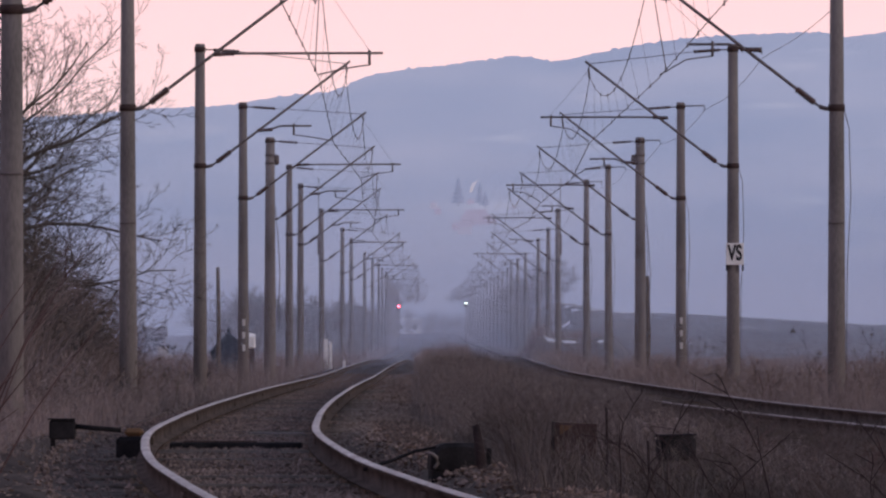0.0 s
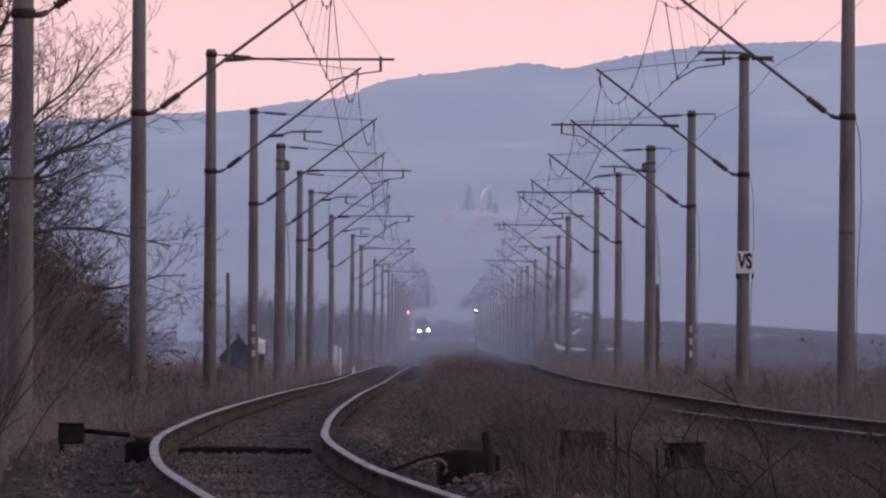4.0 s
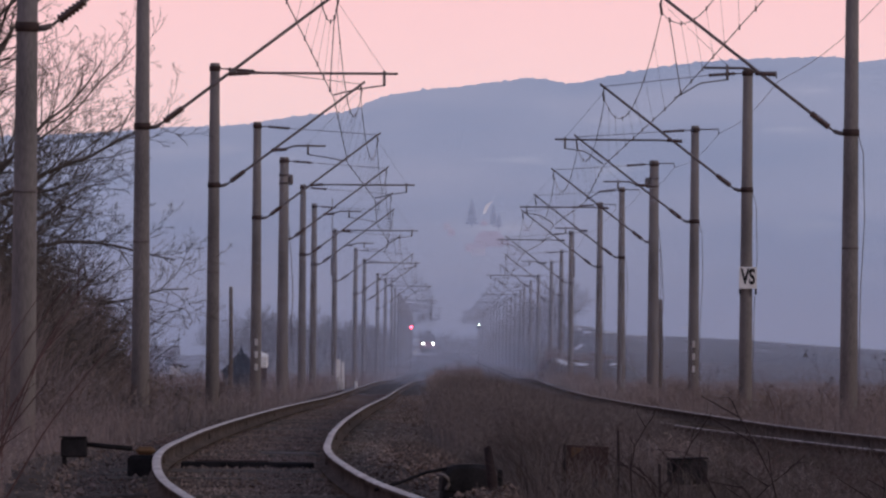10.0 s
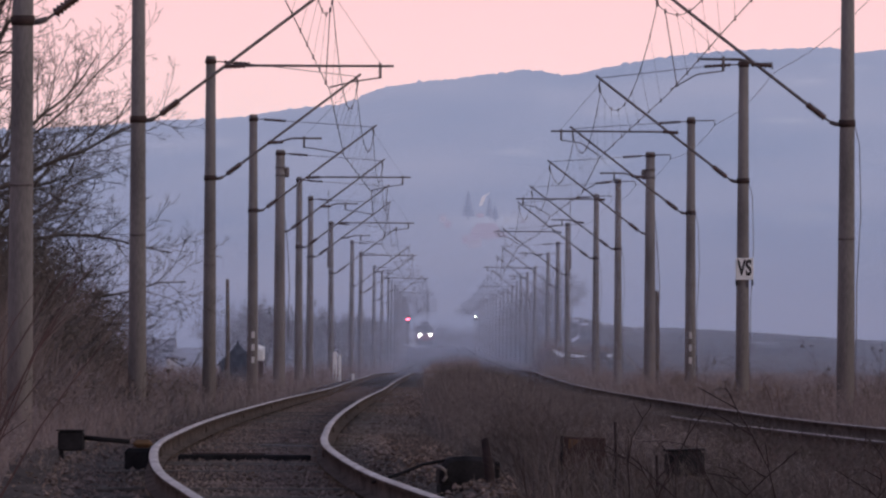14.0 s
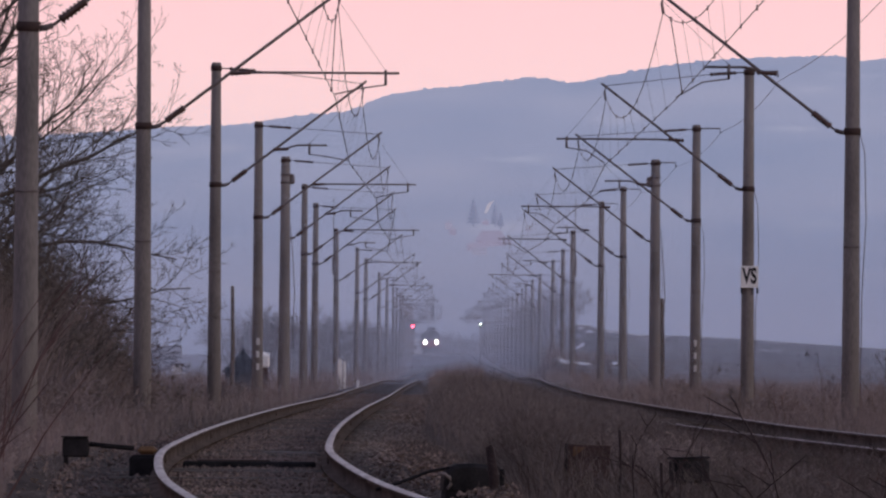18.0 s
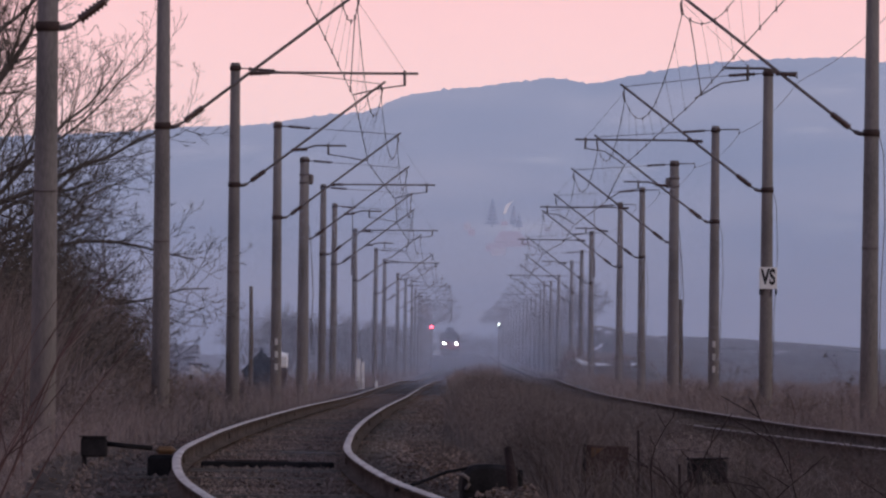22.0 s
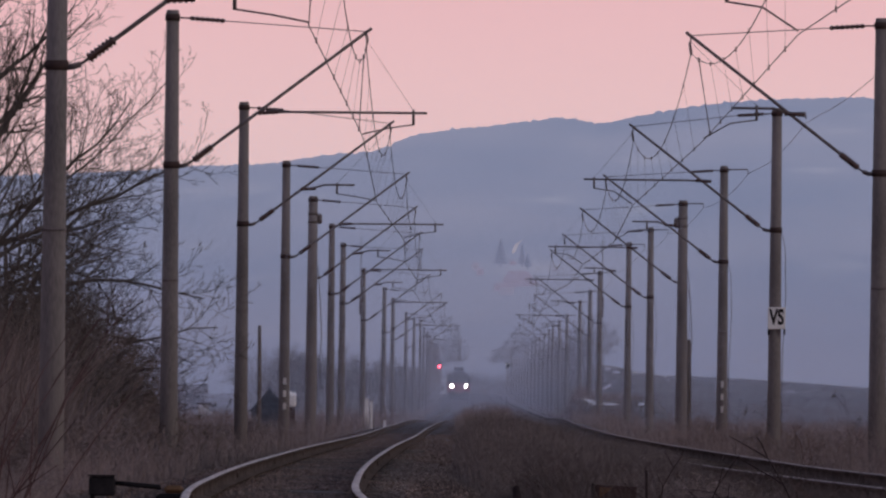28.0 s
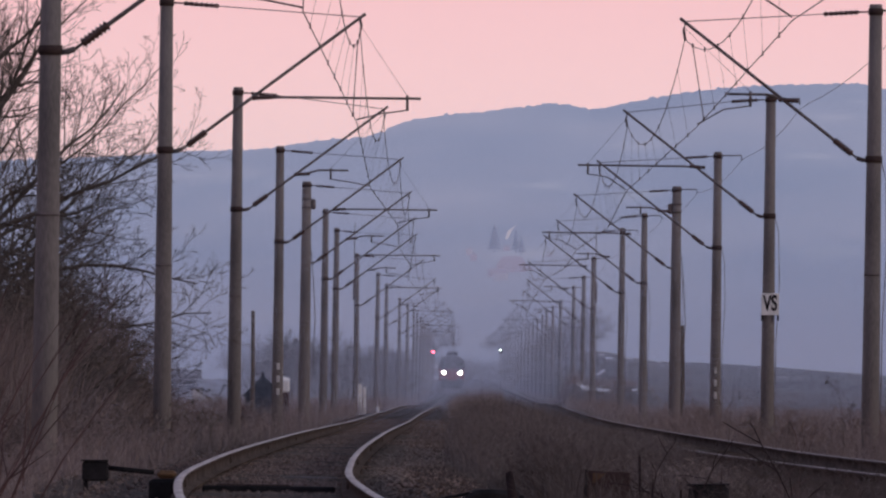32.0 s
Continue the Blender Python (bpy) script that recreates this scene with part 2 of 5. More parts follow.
# The plan of the line: centre lines of both tracks, and the height of the rails
LEFT = hermite([(0, 4.0), (20, 1.95), (40, 0.3), (51, -0.43), (57, -0.79), (63, -1.13), (72, -1.47), (78, -1.63), (94, -1.82), (110, -1.91), (149, -1.985), (238, -1.95), (323, -1.8),
                (363, -1.6), (500, -1.25), (633, -0.85), (811, -0.25), (1001, -0.13), (1360, -0.2), (1600, -0.6), (1700, -0.55), (1760, -1.2), (1790, -2.4), (1815, -4.2), (1850, -7.5)])
RIGHT = hermite([(0, 10.0), (40, 7.9), (90, 5.5), (105, 4.85), (121, 4.3), (145, 4.0), (163, 3.85), (233, 3.65), (300, 3.6), (363, 3.7), (500, 4.25), (633, 4.7), (811, 5.0), (1360, 5.1), (1700, 4.6), (1850, -2.0)])
RISE = hermite([(0, 0), (120, 0), (160, -0.03), (200, -0.08), (240, -0.125), (320, -0.11), (380, -0.06), (440, -0.15), (500, -0.3), (811, -0.25), (1001, -0.12), (1217, 0.37), (1360, 0.87), (1543, 1.1), (1850, 0.9)])
HUMP = hermite([(0, 0), (45, 0), (52, 0.005), (70, 0.06), (95, 0.06), (130, 0.03), (165, 0), (2000, 0)])


def ground_z(x, y):
    x, y = np.asarray(x, float), np.asarray(y, float)
    a = np.minimum(np.abs(x - LEFT(y)), np.abs(x - RIGHT(y)))
    z = RISE(y) - 0.24 - 0.40 * smooth_step(1.5, 3.2, a)
    hump = HUMP(y) * (1 - smooth_step(1.6, 3.0, np.abs(x - LEFT(y))))
    between = (x > LEFT(y)) & (x < RIGHT(y))
    z = np.where(between, RISE(y) - 0.24 - 0.10 * smooth_step(1.5, 2.4, a), z)
    z = z + (4.6 - 0.9 * smooth_step(12, 18, x) - 1.25 * smooth_step(18, 46, x)) * smooth_step(7.8, 12.5, x) * smooth_step(420, 800, y) * (1 - smooth_step(840, 1300, y))
    z = z + 0.2 * smooth_step(1.3, 1.9, LEFT(y) - x) * (1 - smooth_step(2.6, 4.2, LEFT(y) - x)) * (1 - smooth_step(84, 112, y))
    z = z + 0.2 * smooth_step(0.95, 1.4, x - LEFT(y)) * (1 - smooth_step(1.7, 2.4, x - LEFT(y))) * (1 - smooth_step(84, 112, y))
    z = z + 0.06 * np.sin(x * 1.7 + 0.3 * np.sin(y * 0.21)) * np.sin(y * 0.37) * smooth_step(1.6, 2.4, a)
    mound = 1.55 * smooth_step(5.8, 6.6, x) * (1 - smooth_step(10.2, 12, x)) * smooth_step(452, 476, y) * (1 - smooth_step(500, 540, y))
    return z + hump + mound


# ---------------------------------------------------------------- ground
def build_ground():
    xs = np.concatenate([np.linspace(-2600, -60, 16)[:-1], np.linspace(-60, -14, 14)[:-1], np.linspace(-14, 18, 110)[:-1], np.linspace(18, 80, 18)[:-1], np.linspace(80, 2600, 16)])
    ys = np.concatenate([np.linspace(-300, 20, 10)[:-1], np.linspace(20, 130, 180)[:-1], np.linspace(130, 500, 120)[:-1], np.linspace(500, 2400, 90)[:-1], np.linspace(2400, 4900, 8)])
    gx, gy = np.meshgrid(xs, ys)
    gz = ground_z(gx, gy)
    near = np.exp(-np.abs(gy - 60) / 120)
    gz = gz + np.random.default_rng(3).normal(0, 0.012, gz.shape) * near
    n, m = gx.shape
    verts = np.stack([gx, gy, gz], -1).reshape(-1, 3)
    idx = np.arange(n * m).reshape(n, m)
    faces = np.stack([idx[:-1, :-1], idx[:-1, 1:], idx[1:, 1:], idx[1:, :-1]], -1).reshape(-1, 4)
    ob = sheet("ground", verts.tolist(), faces.tolist(), M_SOIL, None, True)
    mid = 0.5 * (gy[:-1, :-1] + gy[1:, 1:]).reshape(-1), 0.5 * (gx[:-1, :-1] + gx[1:, 1:]).reshape(-1)
    ob.data.materials.append(M_FIELD)
    field = (mid[0] > 430) & ((mid[1] > 9.5) | (mid[1] < -9.0))
    ob.data.polygons.foreach_set("material_index", field.astype(np.int32))
    tagged(ob, "dark bare winter soil with dead grass along a railway", "ground", kind="structure")


build_ground()


def build_hill():
    ridge = hermite([(-400, 225), (-100, 212), (160, 200), (280, 190), (420, 182), (500, 168), (600, 155), (640, 137), (720, 121), (800, 112), (870, 102), (920, 97), (985, 106), (1050, 93),
                     (1180, 70), (1290, 60), (1380, 57), (1450, 55), (1500, 62), (1570, 55), (1700, 50), (2000, 60)])
    cols, rws = 420, 46
    verts, faces = [], []
    for j in range(rws):
        s = j / (rws - 1)
        y = 2500 + 1700 * s
        for i in range(cols):
            u = -400 + 2400 * i / (cols - 1)
            x = (u - 741) * y / FOCUS
            top = 0.95 + (591 - float(ridge(u))) * 4200 / FOCUS
            z = top * (s ** 1.25)
            z += 3.0 * noise.noise((x * 0.012, y * 0.006, 0)) * s * (1 - s) * 4
            if j == rws - 1:
                z += 1.1 * noise.noise((u * 0.11, 3, 0)) + 0.8 * noise.noise((u * 0.33, 7, 0))
            verts.append((x, y, z - 0.5))
            faces.append((j * cols + i, j * cols + i + 1, (j + 1) * cols + i + 1, (j + 1) * cols + i)) if i < cols - 1 and j < rws - 1 else None
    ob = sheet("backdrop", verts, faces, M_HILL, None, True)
    tagged(ob, "long wooded hill with a pale blue glow for evening haze", "hill", kind="structure")


build_hill()


# ---------------------------------------------------------------- tracks
def sweep_rail(path, side, parts):
    """One face strip of a rail along path, through the profile points of parts."""
    n = len(path)
    verts = []
    for i in range(n):
        d = path[min(i + 1, n - 1)] - path[max(i - 1, 0)]
        nx, ny = d[1], -d[0]
        ln = math.hypot(nx, ny)
        nx, ny = nx / ln, ny / ln
        for off, h in parts:
            o = side * 0.7535 + off
            verts.append((path[i][0] + nx * o, path[i][1] + ny * o, path[i][2] + h))
    k = len(parts)
    faces = [(i * k + j, i * k + j + 1, (i + 1) * k + j + 1, (i + 1) * k + j) for i in range(n - 1) for j in range(k - 1)]
    return verts, faces


def build_track(name, centre, label, y0, lift=lambda y: 0.0, top=M_RAILTOP):
    ys = np.concatenate([np.arange(y0, 140, 1.0), np.arange(140, 520, 4.0), np.arange(520, 1846, 10.0)])
    path = [np.array((float(centre(y)), y, float(RISE(y)) + float(lift(y)))) for y in ys]
    track = tagged(empty(name), label, "railway track", kind="structure")
    side_profile = [(-0.036, -0.012), (-0.036, -0.04), (-0.009, -0.052), (-0.009, -0.145), (-0.07, -0.16), (-0.07, -0.172), (0.07, -0.172), (0.07, -0.16), (0.009, -0.145), (0.009, -0.052), (0.036, -0.04), (0.036, -0.012)]
    head = [(-0.0362, -0.013), (-0.024, -0.002), (0, 0.0), (0.024, -0.002), (0.0362, -0.013)]
    for side in (-1, 1):
        v, f = sweep_rail(path, side, side_profile)
        rail = sheet("rail", v, f, M_RAIL, track, True)
        v, f = sweep_rail(path, side, head)
        sheet("rail_head", v, f, top, rail, True)
    # fishplates at the rail joints
    for side in (-1, 1):
        for y in (55.5, 80.5, 105.5, 130.5, 155.5):
            x, sl = float(centre(y)), float(centre(y + 0.5) - centre(y - 0.5))
            bm = box(bmesh.new(), -0.03, -0.3, -0.13, 0.03, 0.3, -0.06, 0.008)
            ob = part("fishplate", bm, M_RAIL, track)
            ob.matrix_basis = pose(x + side * 0.7535, y, float(RISE(y)) + float(lift(y)), 0, 0, -math.degrees(math.atan(sl)))
    return track


track_a = build_track("railway_track", LEFT, "single line of worn steel rails curving on wooden sleepers", 22, HUMP)
track_b = build_track("railway_track", RIGHT, "second rail line half hidden by weeds", 40, top=M_DULLTOP)


# ---------------------------------------------------------------- masts with cantilevers
def insulator(bm, a, b, r=0.055, sheds=7):
    a, b = Vector(a), Vector(b)
    pts, rad = [], []
    for i in range(sheds * 2 + 1):
        pts.append(a.lerp(b, i / (sheds * 2)))
        rad.append(r if i % 2 else r * 0.55)
    return tube(bm, pts, rad, 8)


TIP_OFF = {1: 3.14, -1: 3.09}  # reach of the cantilevers over each track
TUBE_UP = {1: 0.0, -1: 0.17}


def build_mast(sign, long_arm, height, base_r=0.15, top_r=0.105, back_arm=False):
    """A concrete mast at the origin, z = 0 at the rails; the track lies at sign * x."""
    mast = empty("catenary_mast")
    s = sign
    bm = tube(bmesh.new(), [(0, 0, -1.0), (0, 0, 1.5), (0, 0, height - 0.02), (0, 0, height)], [base_r * 1.03, base_r * 0.96, top_r, top_r * 0.9], 14)
    part("pole", bm, M_CONC, mast)
    for z, r in ((4.64, 0.128), (height - 0.12, top_r + 0.006)):
        part("clamp_band", tube(bmesh.new(), [(0, 0, z - 0.055), (0, 0, z + 0.055)], r + 0.012, 14), M_RUST, mast)
    part("band", tube(bmesh.new(), [(0, 0, 2.75), (0, 0, 2.78)], base_r * 0.96, 14), M_STEEL, mast)
    tip = Vector((s * TIP_OFF[s], 0, 6.82))
    foot = Vector((s * 0.28, 0, 4.66))
    part("hinge", tube(bmesh.new(), [(s * 0.1, 0, 4.62), (s * 0.2, 0, 4.63), foot], 0.036, 8), M_STEEL, mast)
    way = (tip - foot).normalized()
    strut = part("strut", tube(bmesh.new(), [foot, foot + way * 0.2, foot + way * 0.25, tip + way * 0.12], [0.018, 0.018, 0.027, 0.026], 8), M_STEEL, mast)
    part("insulator", insulator(bmesh.new(), foot + way * 0.1, foot + way * 0.47, 0.066, 7), M_INSUL, strut)
    tie = part("tie_rod", tube(bmesh.new(), [(s * 0.85, 0, height - 0.17), tip + Vector((0, 0, 0.02))], 0.009, 6), M_STEEL, mast)
    bm = insulator(bmesh.new(), (s * 0.28, 0, height - 0.13), (s * 0.85, 0, height - 0.17), 0.042)
    tube(bm, [(s * 0.08, 0, height - 0.12), (s * 0.28, 0, height - 0.13)], 0.016, 6)
    part("insulator", bm, M_INSUL, tie)
    part("hanger", tube(bmesh.new(), [tip, tip + Vector((s * 0.03, 0, -0.12)), tip + Vector((0, 0, -0.3))], 0.026, 6), M_STEEL, mast)
    if long_arm:
        j, e, d, c = 1.42, 4.15, 3.93, 3.10
        z0, z1 = 5.50, 5.52
    else:
        j, e, d, c = 1.25, 2.40, 2.02, 2.88
        z0, z1 = 5.40, 5.50
    z0, z1 = z0 + TUBE_UP[s], z1 + TUBE_UP[s]
    arm = part("registration_tube", tube(bmesh.new(), [(s * (j + 0.2), 0, z0 + 0.01), (s * (j + 0.5), 0, z1), (s * e, 0, z1)], 0.021, 8), M_STEEL, mast)
    part("insulator", insulator(bmesh.new(), (s * (j - 0.02), 0, z0), (s * (j + 0.32), 0, z0 + 0.02), 0.045, 5), M_INSUL, arm)
    part("drop_bracket", tube(bmesh.new(), [(s * d, 0, z1 + 0.05), (s * d, 0, z1 - 0.2)], 0.026, 6), M_STEEL, mast)
    part("steady_arm", tube(bmesh.new(), [(s * d, 0, z1 - 0.19), (s * (d + c) / 2, 0, z1 - 0.25), (s * c, 0, 5.17)], 0.013, 6), M_STEEL, mast)
    part("stay_wire", tube(bmesh.new(), [tip + Vector((0, 0, -0.1)), (s * d, 0, z1 + 0.04)], 0.003, 4), M_WIRE, mast)
    if sign < 0:
        part("earth_wire", tube(bmesh.new(), [(-s * 0.12, -0.05, 4.6), (-s * 0.2, -0.05, 4.3), (-s * 0.23, -0.05, 3.2), (-s * 0.17, -0.05, 2.0), (-s * 0.16, -0.05, -0.4)], 0.007, 5), M_WIRE, mast)
    if base_r > 0.16:
        for z in (height - 0.55, height - 0.8):
            part("bolt_collar", tube(bmesh.new(), [(0, 0, z - 0.03), (0, 0, z + 0.03)], top_r + 0.03, 10), M_STEEL, mast)
        part("drum", tube(bmesh.new(), [(s * 0.2, 0, height - 0.86), (s * 0.2, 0, height - 0.8), (s * 0.2, 0, height - 0.6), (s * 0.2, 0, height - 0.54)], [0.05, 0.085, 0.085, 0.05], 10), M_STEEL, mast, "small round steel drum")
        part("hanging_cable", tube(bmesh.new(), [(0.17, 0, 5.0), (0.25, 0, 4.0), (0.31, 0, 2.9), (0.27, 0, 2.1), (0.3, 0, 1.2)], 0.012, 6), M_WIRE, mast)
    if back_arm:
        part("back_arm", tube(bmesh.new(), [(-s * 0.08, 0, height - 0.1), (-s * 0.62, 0, height - 0.09), (-s * 0.62, 0, height - 0.22)], 0.02, 6), M_STEEL, mast)
    return mast


# distance along the line and offset of each mast, left row then right row
ROW_L = [(101, -4.65), (144, -4.72), (191, -4.71), (233, -4.61), (274, -4.6), (319, -4.66), (357, -4.77), (430, -4.71), (494, -4.28), (542, -4.15), (633, -3.88), (688, -3.6), (740, -3.3)]
ROW_R = [(102, 6.95), (144, 6.79), (191, 6.78), (233, 6.9), (274, 6.86), (319, 6.84), (357, 6.75), (430, 6.77), (494, 7.2), (542, 7.3), (633, 7.6), (688, 7.7), (740, 7.75)]
for k in range(1, 18):
    yy = 740 + 52 * k
    ROW_L.append((yy, float(LEFT(yy)) - 2.95))
    ROW_R.append((yy, float(RIGHT(yy)) + 2.95))


def build_rows():
    kinds = {}
    for row, sign in ((ROW_L, 1), (ROW_R, -1)):
        for k, (y, x) in enumerate(row):
            long_arm = (k % 2 == 1) if sign > 0 else (k % 2 == 0)
            thick = k == 4
            h = 7.27 if k == 2 else 7.24 if (k == 6 and sign < 0) else 7.08 if (k == 6) else 7.16
            key = (sign, long_arm, thick, h)
            if key not in kinds:
                m = build_mast(sign, long_arm, h, 0.19 if thick else 0.15, 0.14 if thick else 0.105, sign < 0)
                kinds[key] = m
                m.matrix_basis = pose(x, y, float(RISE(y)))
            else:
                m = copy_thing(kinds[key], pose(x, y, float(RISE(y)), 0, 0, 0))
            m.rotation_euler = (radians(random.uniform(-0.15, 0.15)), radians(random.uniform(-0.25, 0.25)), 0)
            tagged(m, "tapered concrete catenary mast with a slanted steel cantilever", "mast", "catenary masts along the line")
            if sign < 0 and k == 2:
                build_sign(m)
            if k == 3:
                build_marks(m, sign)
            if k == 7:
                part("lightning_rod", tube(bmesh.new(), [(-sign * 0.13, 0, 5.0), (-sign * 0.13, 0, 8.65)], 0.02, 6), M_STEEL, m)
                part("rod_holder", box(bmesh.new(), -0.19, -0.06, 4.9, -0.07, 0.06, 5.9, 0.01) if sign > 0 else box(bmesh.new(), 0.07, -0.06, 4.9, 0.19, 0.06, 5.9, 0.01), M_STEEL, m)


def text_mesh(name, body, size, mat, parent, m):
    cu = bpy.data.curves.new(name, "FONT")
    cu.body, cu.size, cu.align_x, cu.align_y, cu.extrude = body, size, "CENTER", "CENTER", 0.002
    cu.offset = 0.014
    ob = new(name, cu)
    dg = bpy.context.evaluated_depsgraph_get()
    me = bpy.data.meshes.new_from_object(ob.evaluated_get(dg))
    bpy.data.objects.remove(ob)
    me.materials.clear()
    me.materials.append(mat)
    ob = new(name, me)
    ob.parent = parent
    ob.matrix_basis = m
    return ob


def build_sign(mast):
    x, y, z = mast.location
    plate = tagged(empty("mast_sign", pose(x + 0.03, y - 0.2, 2.67)), "white metal plate with black letters VS on a mast", "sign")
    part("plate", box(bmesh.new(), -0.19, 0, -0.235, 0.19, 0.012, 0.235, 0.004), M_WHITE, plate)
    text_mesh("letters", "VS", 0.46, M_BLACK, plate, Matrix.Translation((0, -0.004, 0.01)) @ pose(0, 0, 0, 90) @ Matrix.Diagonal((0.62, 1, 1, 1)))
    for sx in (-1, 1):
        part("bracket", box(bmesh.new(), sx * 0.17 - 0.02, 0.014, -0.36, sx * 0.17 + 0.02, 0.1, 0.2, 0.004), M_BLACK, plate)


def build_marks(mast, sign):
    for dz in (0.62, 0.95, 1.28):
        z0 = dz if sign > 0 else dz + 0.05
        bm = bmesh.new()
        ring = []
        for i in range(5):
            a = radians(-90 + (-10 + 8 * i if sign > 0 else -14 + 7 * i))
            ring.append([bm.verts.new((0.152 * math.cos(a), 0.152 * math.sin(a), z0 + h)) for h in (0.0, 0.17)])
        for a, b in zip(ring, ring[1:]):
            bm.faces.new((a[0], b[0], b[1], a[1]))
        bmesh.ops.solidify(bm, geom=bm.faces[:], thickness=0.004)
        part("painted_mark", bm, M_WHITE, mast, "short white painted dash")
    part("dark_collar", tube(bmesh.new(), [(0, 0, 0.5), (0, 0, 1.6)], [0.1465, 0.1415], 14, False), M_BLACK, mast)


build_rows()


def build_wires(row, sign, name, label):
    line = tagged(empty(name), label, "overhead line")
    cpts, mpts = [], []
    bm_m, bm_c, bm_d = bmesh.new(), bmesh.new(), bmesh.new()
    for k, (y, x) in enumerate(row):
        long_arm = (k % 2 == 1) if sign > 0 else (k % 2 == 0)
        z = float(RISE(y))
        cpts.append(Vector((x + sign * (3.10 if long_arm else 2.88), y, z + 5.13)))
        mpts.append(Vector((x + sign * TIP_OFF[sign], y, z + 6.56)))
    first = cpts[0] + (cpts[0] - cpts[1]) * 1.6 + Vector((1.6, 0, 0)), mpts[0] + (mpts[0] - mpts[1]) * 1.6 + Vector((1.6, 0, 0))
    cpts.insert(0, first[0])
    mpts.insert(0, first[1])
    tube(bm_c, cpts, 0.0075, 5)
    mp = []
    for k in range(len(mpts) - 1):
        a, b = mpts[k], mpts[k + 1]
        n = 14 if a.y < 500 else 5
        sag = 1.0 * min(1.0, ((b.y - a.y) / 48) ** 2)
        for i in range(n):
            s = i / n
            mp.append(a.lerp(b, s) - Vector((0, 0, sag * 4 * s * (1 - s))))
        for s in (0.12, 0.3, 0.5, 0.7, 0.88) if a.y >= 640 else ():
            p = a.lerp(b, s) - Vector((0, 0, sag * 4 * s * (1 - s)))
            tube(bm_d, [p, cpts[k].lerp(cpts[k + 1], s)], 0.006, 3)
        if a.y < 640:
            for s in (0.1, 0.24, 0.38, 0.5, 0.62, 0.76, 0.9):
                p = a.lerp(b, s) - Vector((0, 0, sag * 4 * s * (1 - s)))
                q = cpts[k].lerp(cpts[k + 1], s)
                thick = k == 1 and s == 0.9
                bm = tube(bmesh.new(), [p, q], 0.008 if thick else 0.0024, 4)
                for e in (q, p):
                    tube(bm, [e + Vector((0, -0.02, -0.03)), e + Vector((0, 0.02, 0.03))], 0.02 if thick else 0.012, 5)
                part("dropper", bm, M_WIRE, line)
    mp.append(mpts[-1])
    tube(bm_m, mp, 0.0078, 5)
    part("contact_wire", bm_c, M_WIRE, line)
    tagged(part("far_dropper", bm_d, M_WIRE, line), kind="stuff")
    part("messenger_wire", bm_m, M_WIRE, line)


build_wires(ROW_L, 1, "overhead_line", "sagging messenger and contact wires over the track")
build_wires(ROW_R, -1, "overhead_line", "sagging messenger and contact wires over the second track")


def build_feeder():
    line = tagged(empty("feeder_wire"), "thin return wire on the back arms of the masts", "wire")
    pts = []
    for (ya, xa), (yb, xb) in zip(ROW_R[:16], ROW_R[1:17]):
        for i in range(8):
            s = i / 8
            pts.append((xa + (xb - xa) * s + 0.62, ya + (yb - ya) * s, 6.95 + float(RISE(ya)) - 0.2 * 4 * s * (1 - s)))
    part("wire", tube(bmesh.new(), pts, 0.006, 5), M_WIRE, line)


build_feeder()


# ---------------------------------------------------------------- signals
def build_signal(x, y, top, lamp_mat, label, wide, lens):
    base = float(ground_z(x, y))
    sig = tagged(empty("railway_signal", pose(x, y, 0)), label, "signal")
    part("post", tube(bmesh.new(), [(0, 0.1, base - 0.2), (0, 0.1, top - 0.3)], wide * 0.32, 10), M_STEEL, sig)
    part("background_screen", box(bmesh.new(), -wide, 0.05, top - 2.2 * wide, wide, 0.09, top + 1.2 * wide, 0.03), M_BLACK, sig)
    part("lamp", tube(bmesh.new(), [(0, -0.02, top), (0, 0.04, top)], lens, 16), lamp_mat, sig, "lit signal lamp")
    part("hood", tube(bmesh.new(), [(0, -0.12, top + 0.03), (0, 0.05, top + 0.03)], lens * 1.3, 14, False), M_BLACK, sig)


build_signal(-2.05, 900, 3.76, M_SIGRED, "black railway signal showing a red light", 0.2, 0.15)
build_signal(3.48, 650, 3.18, M_SIGWHITE, "mast signal showing a pale white-green light", 0.12, 0.05)


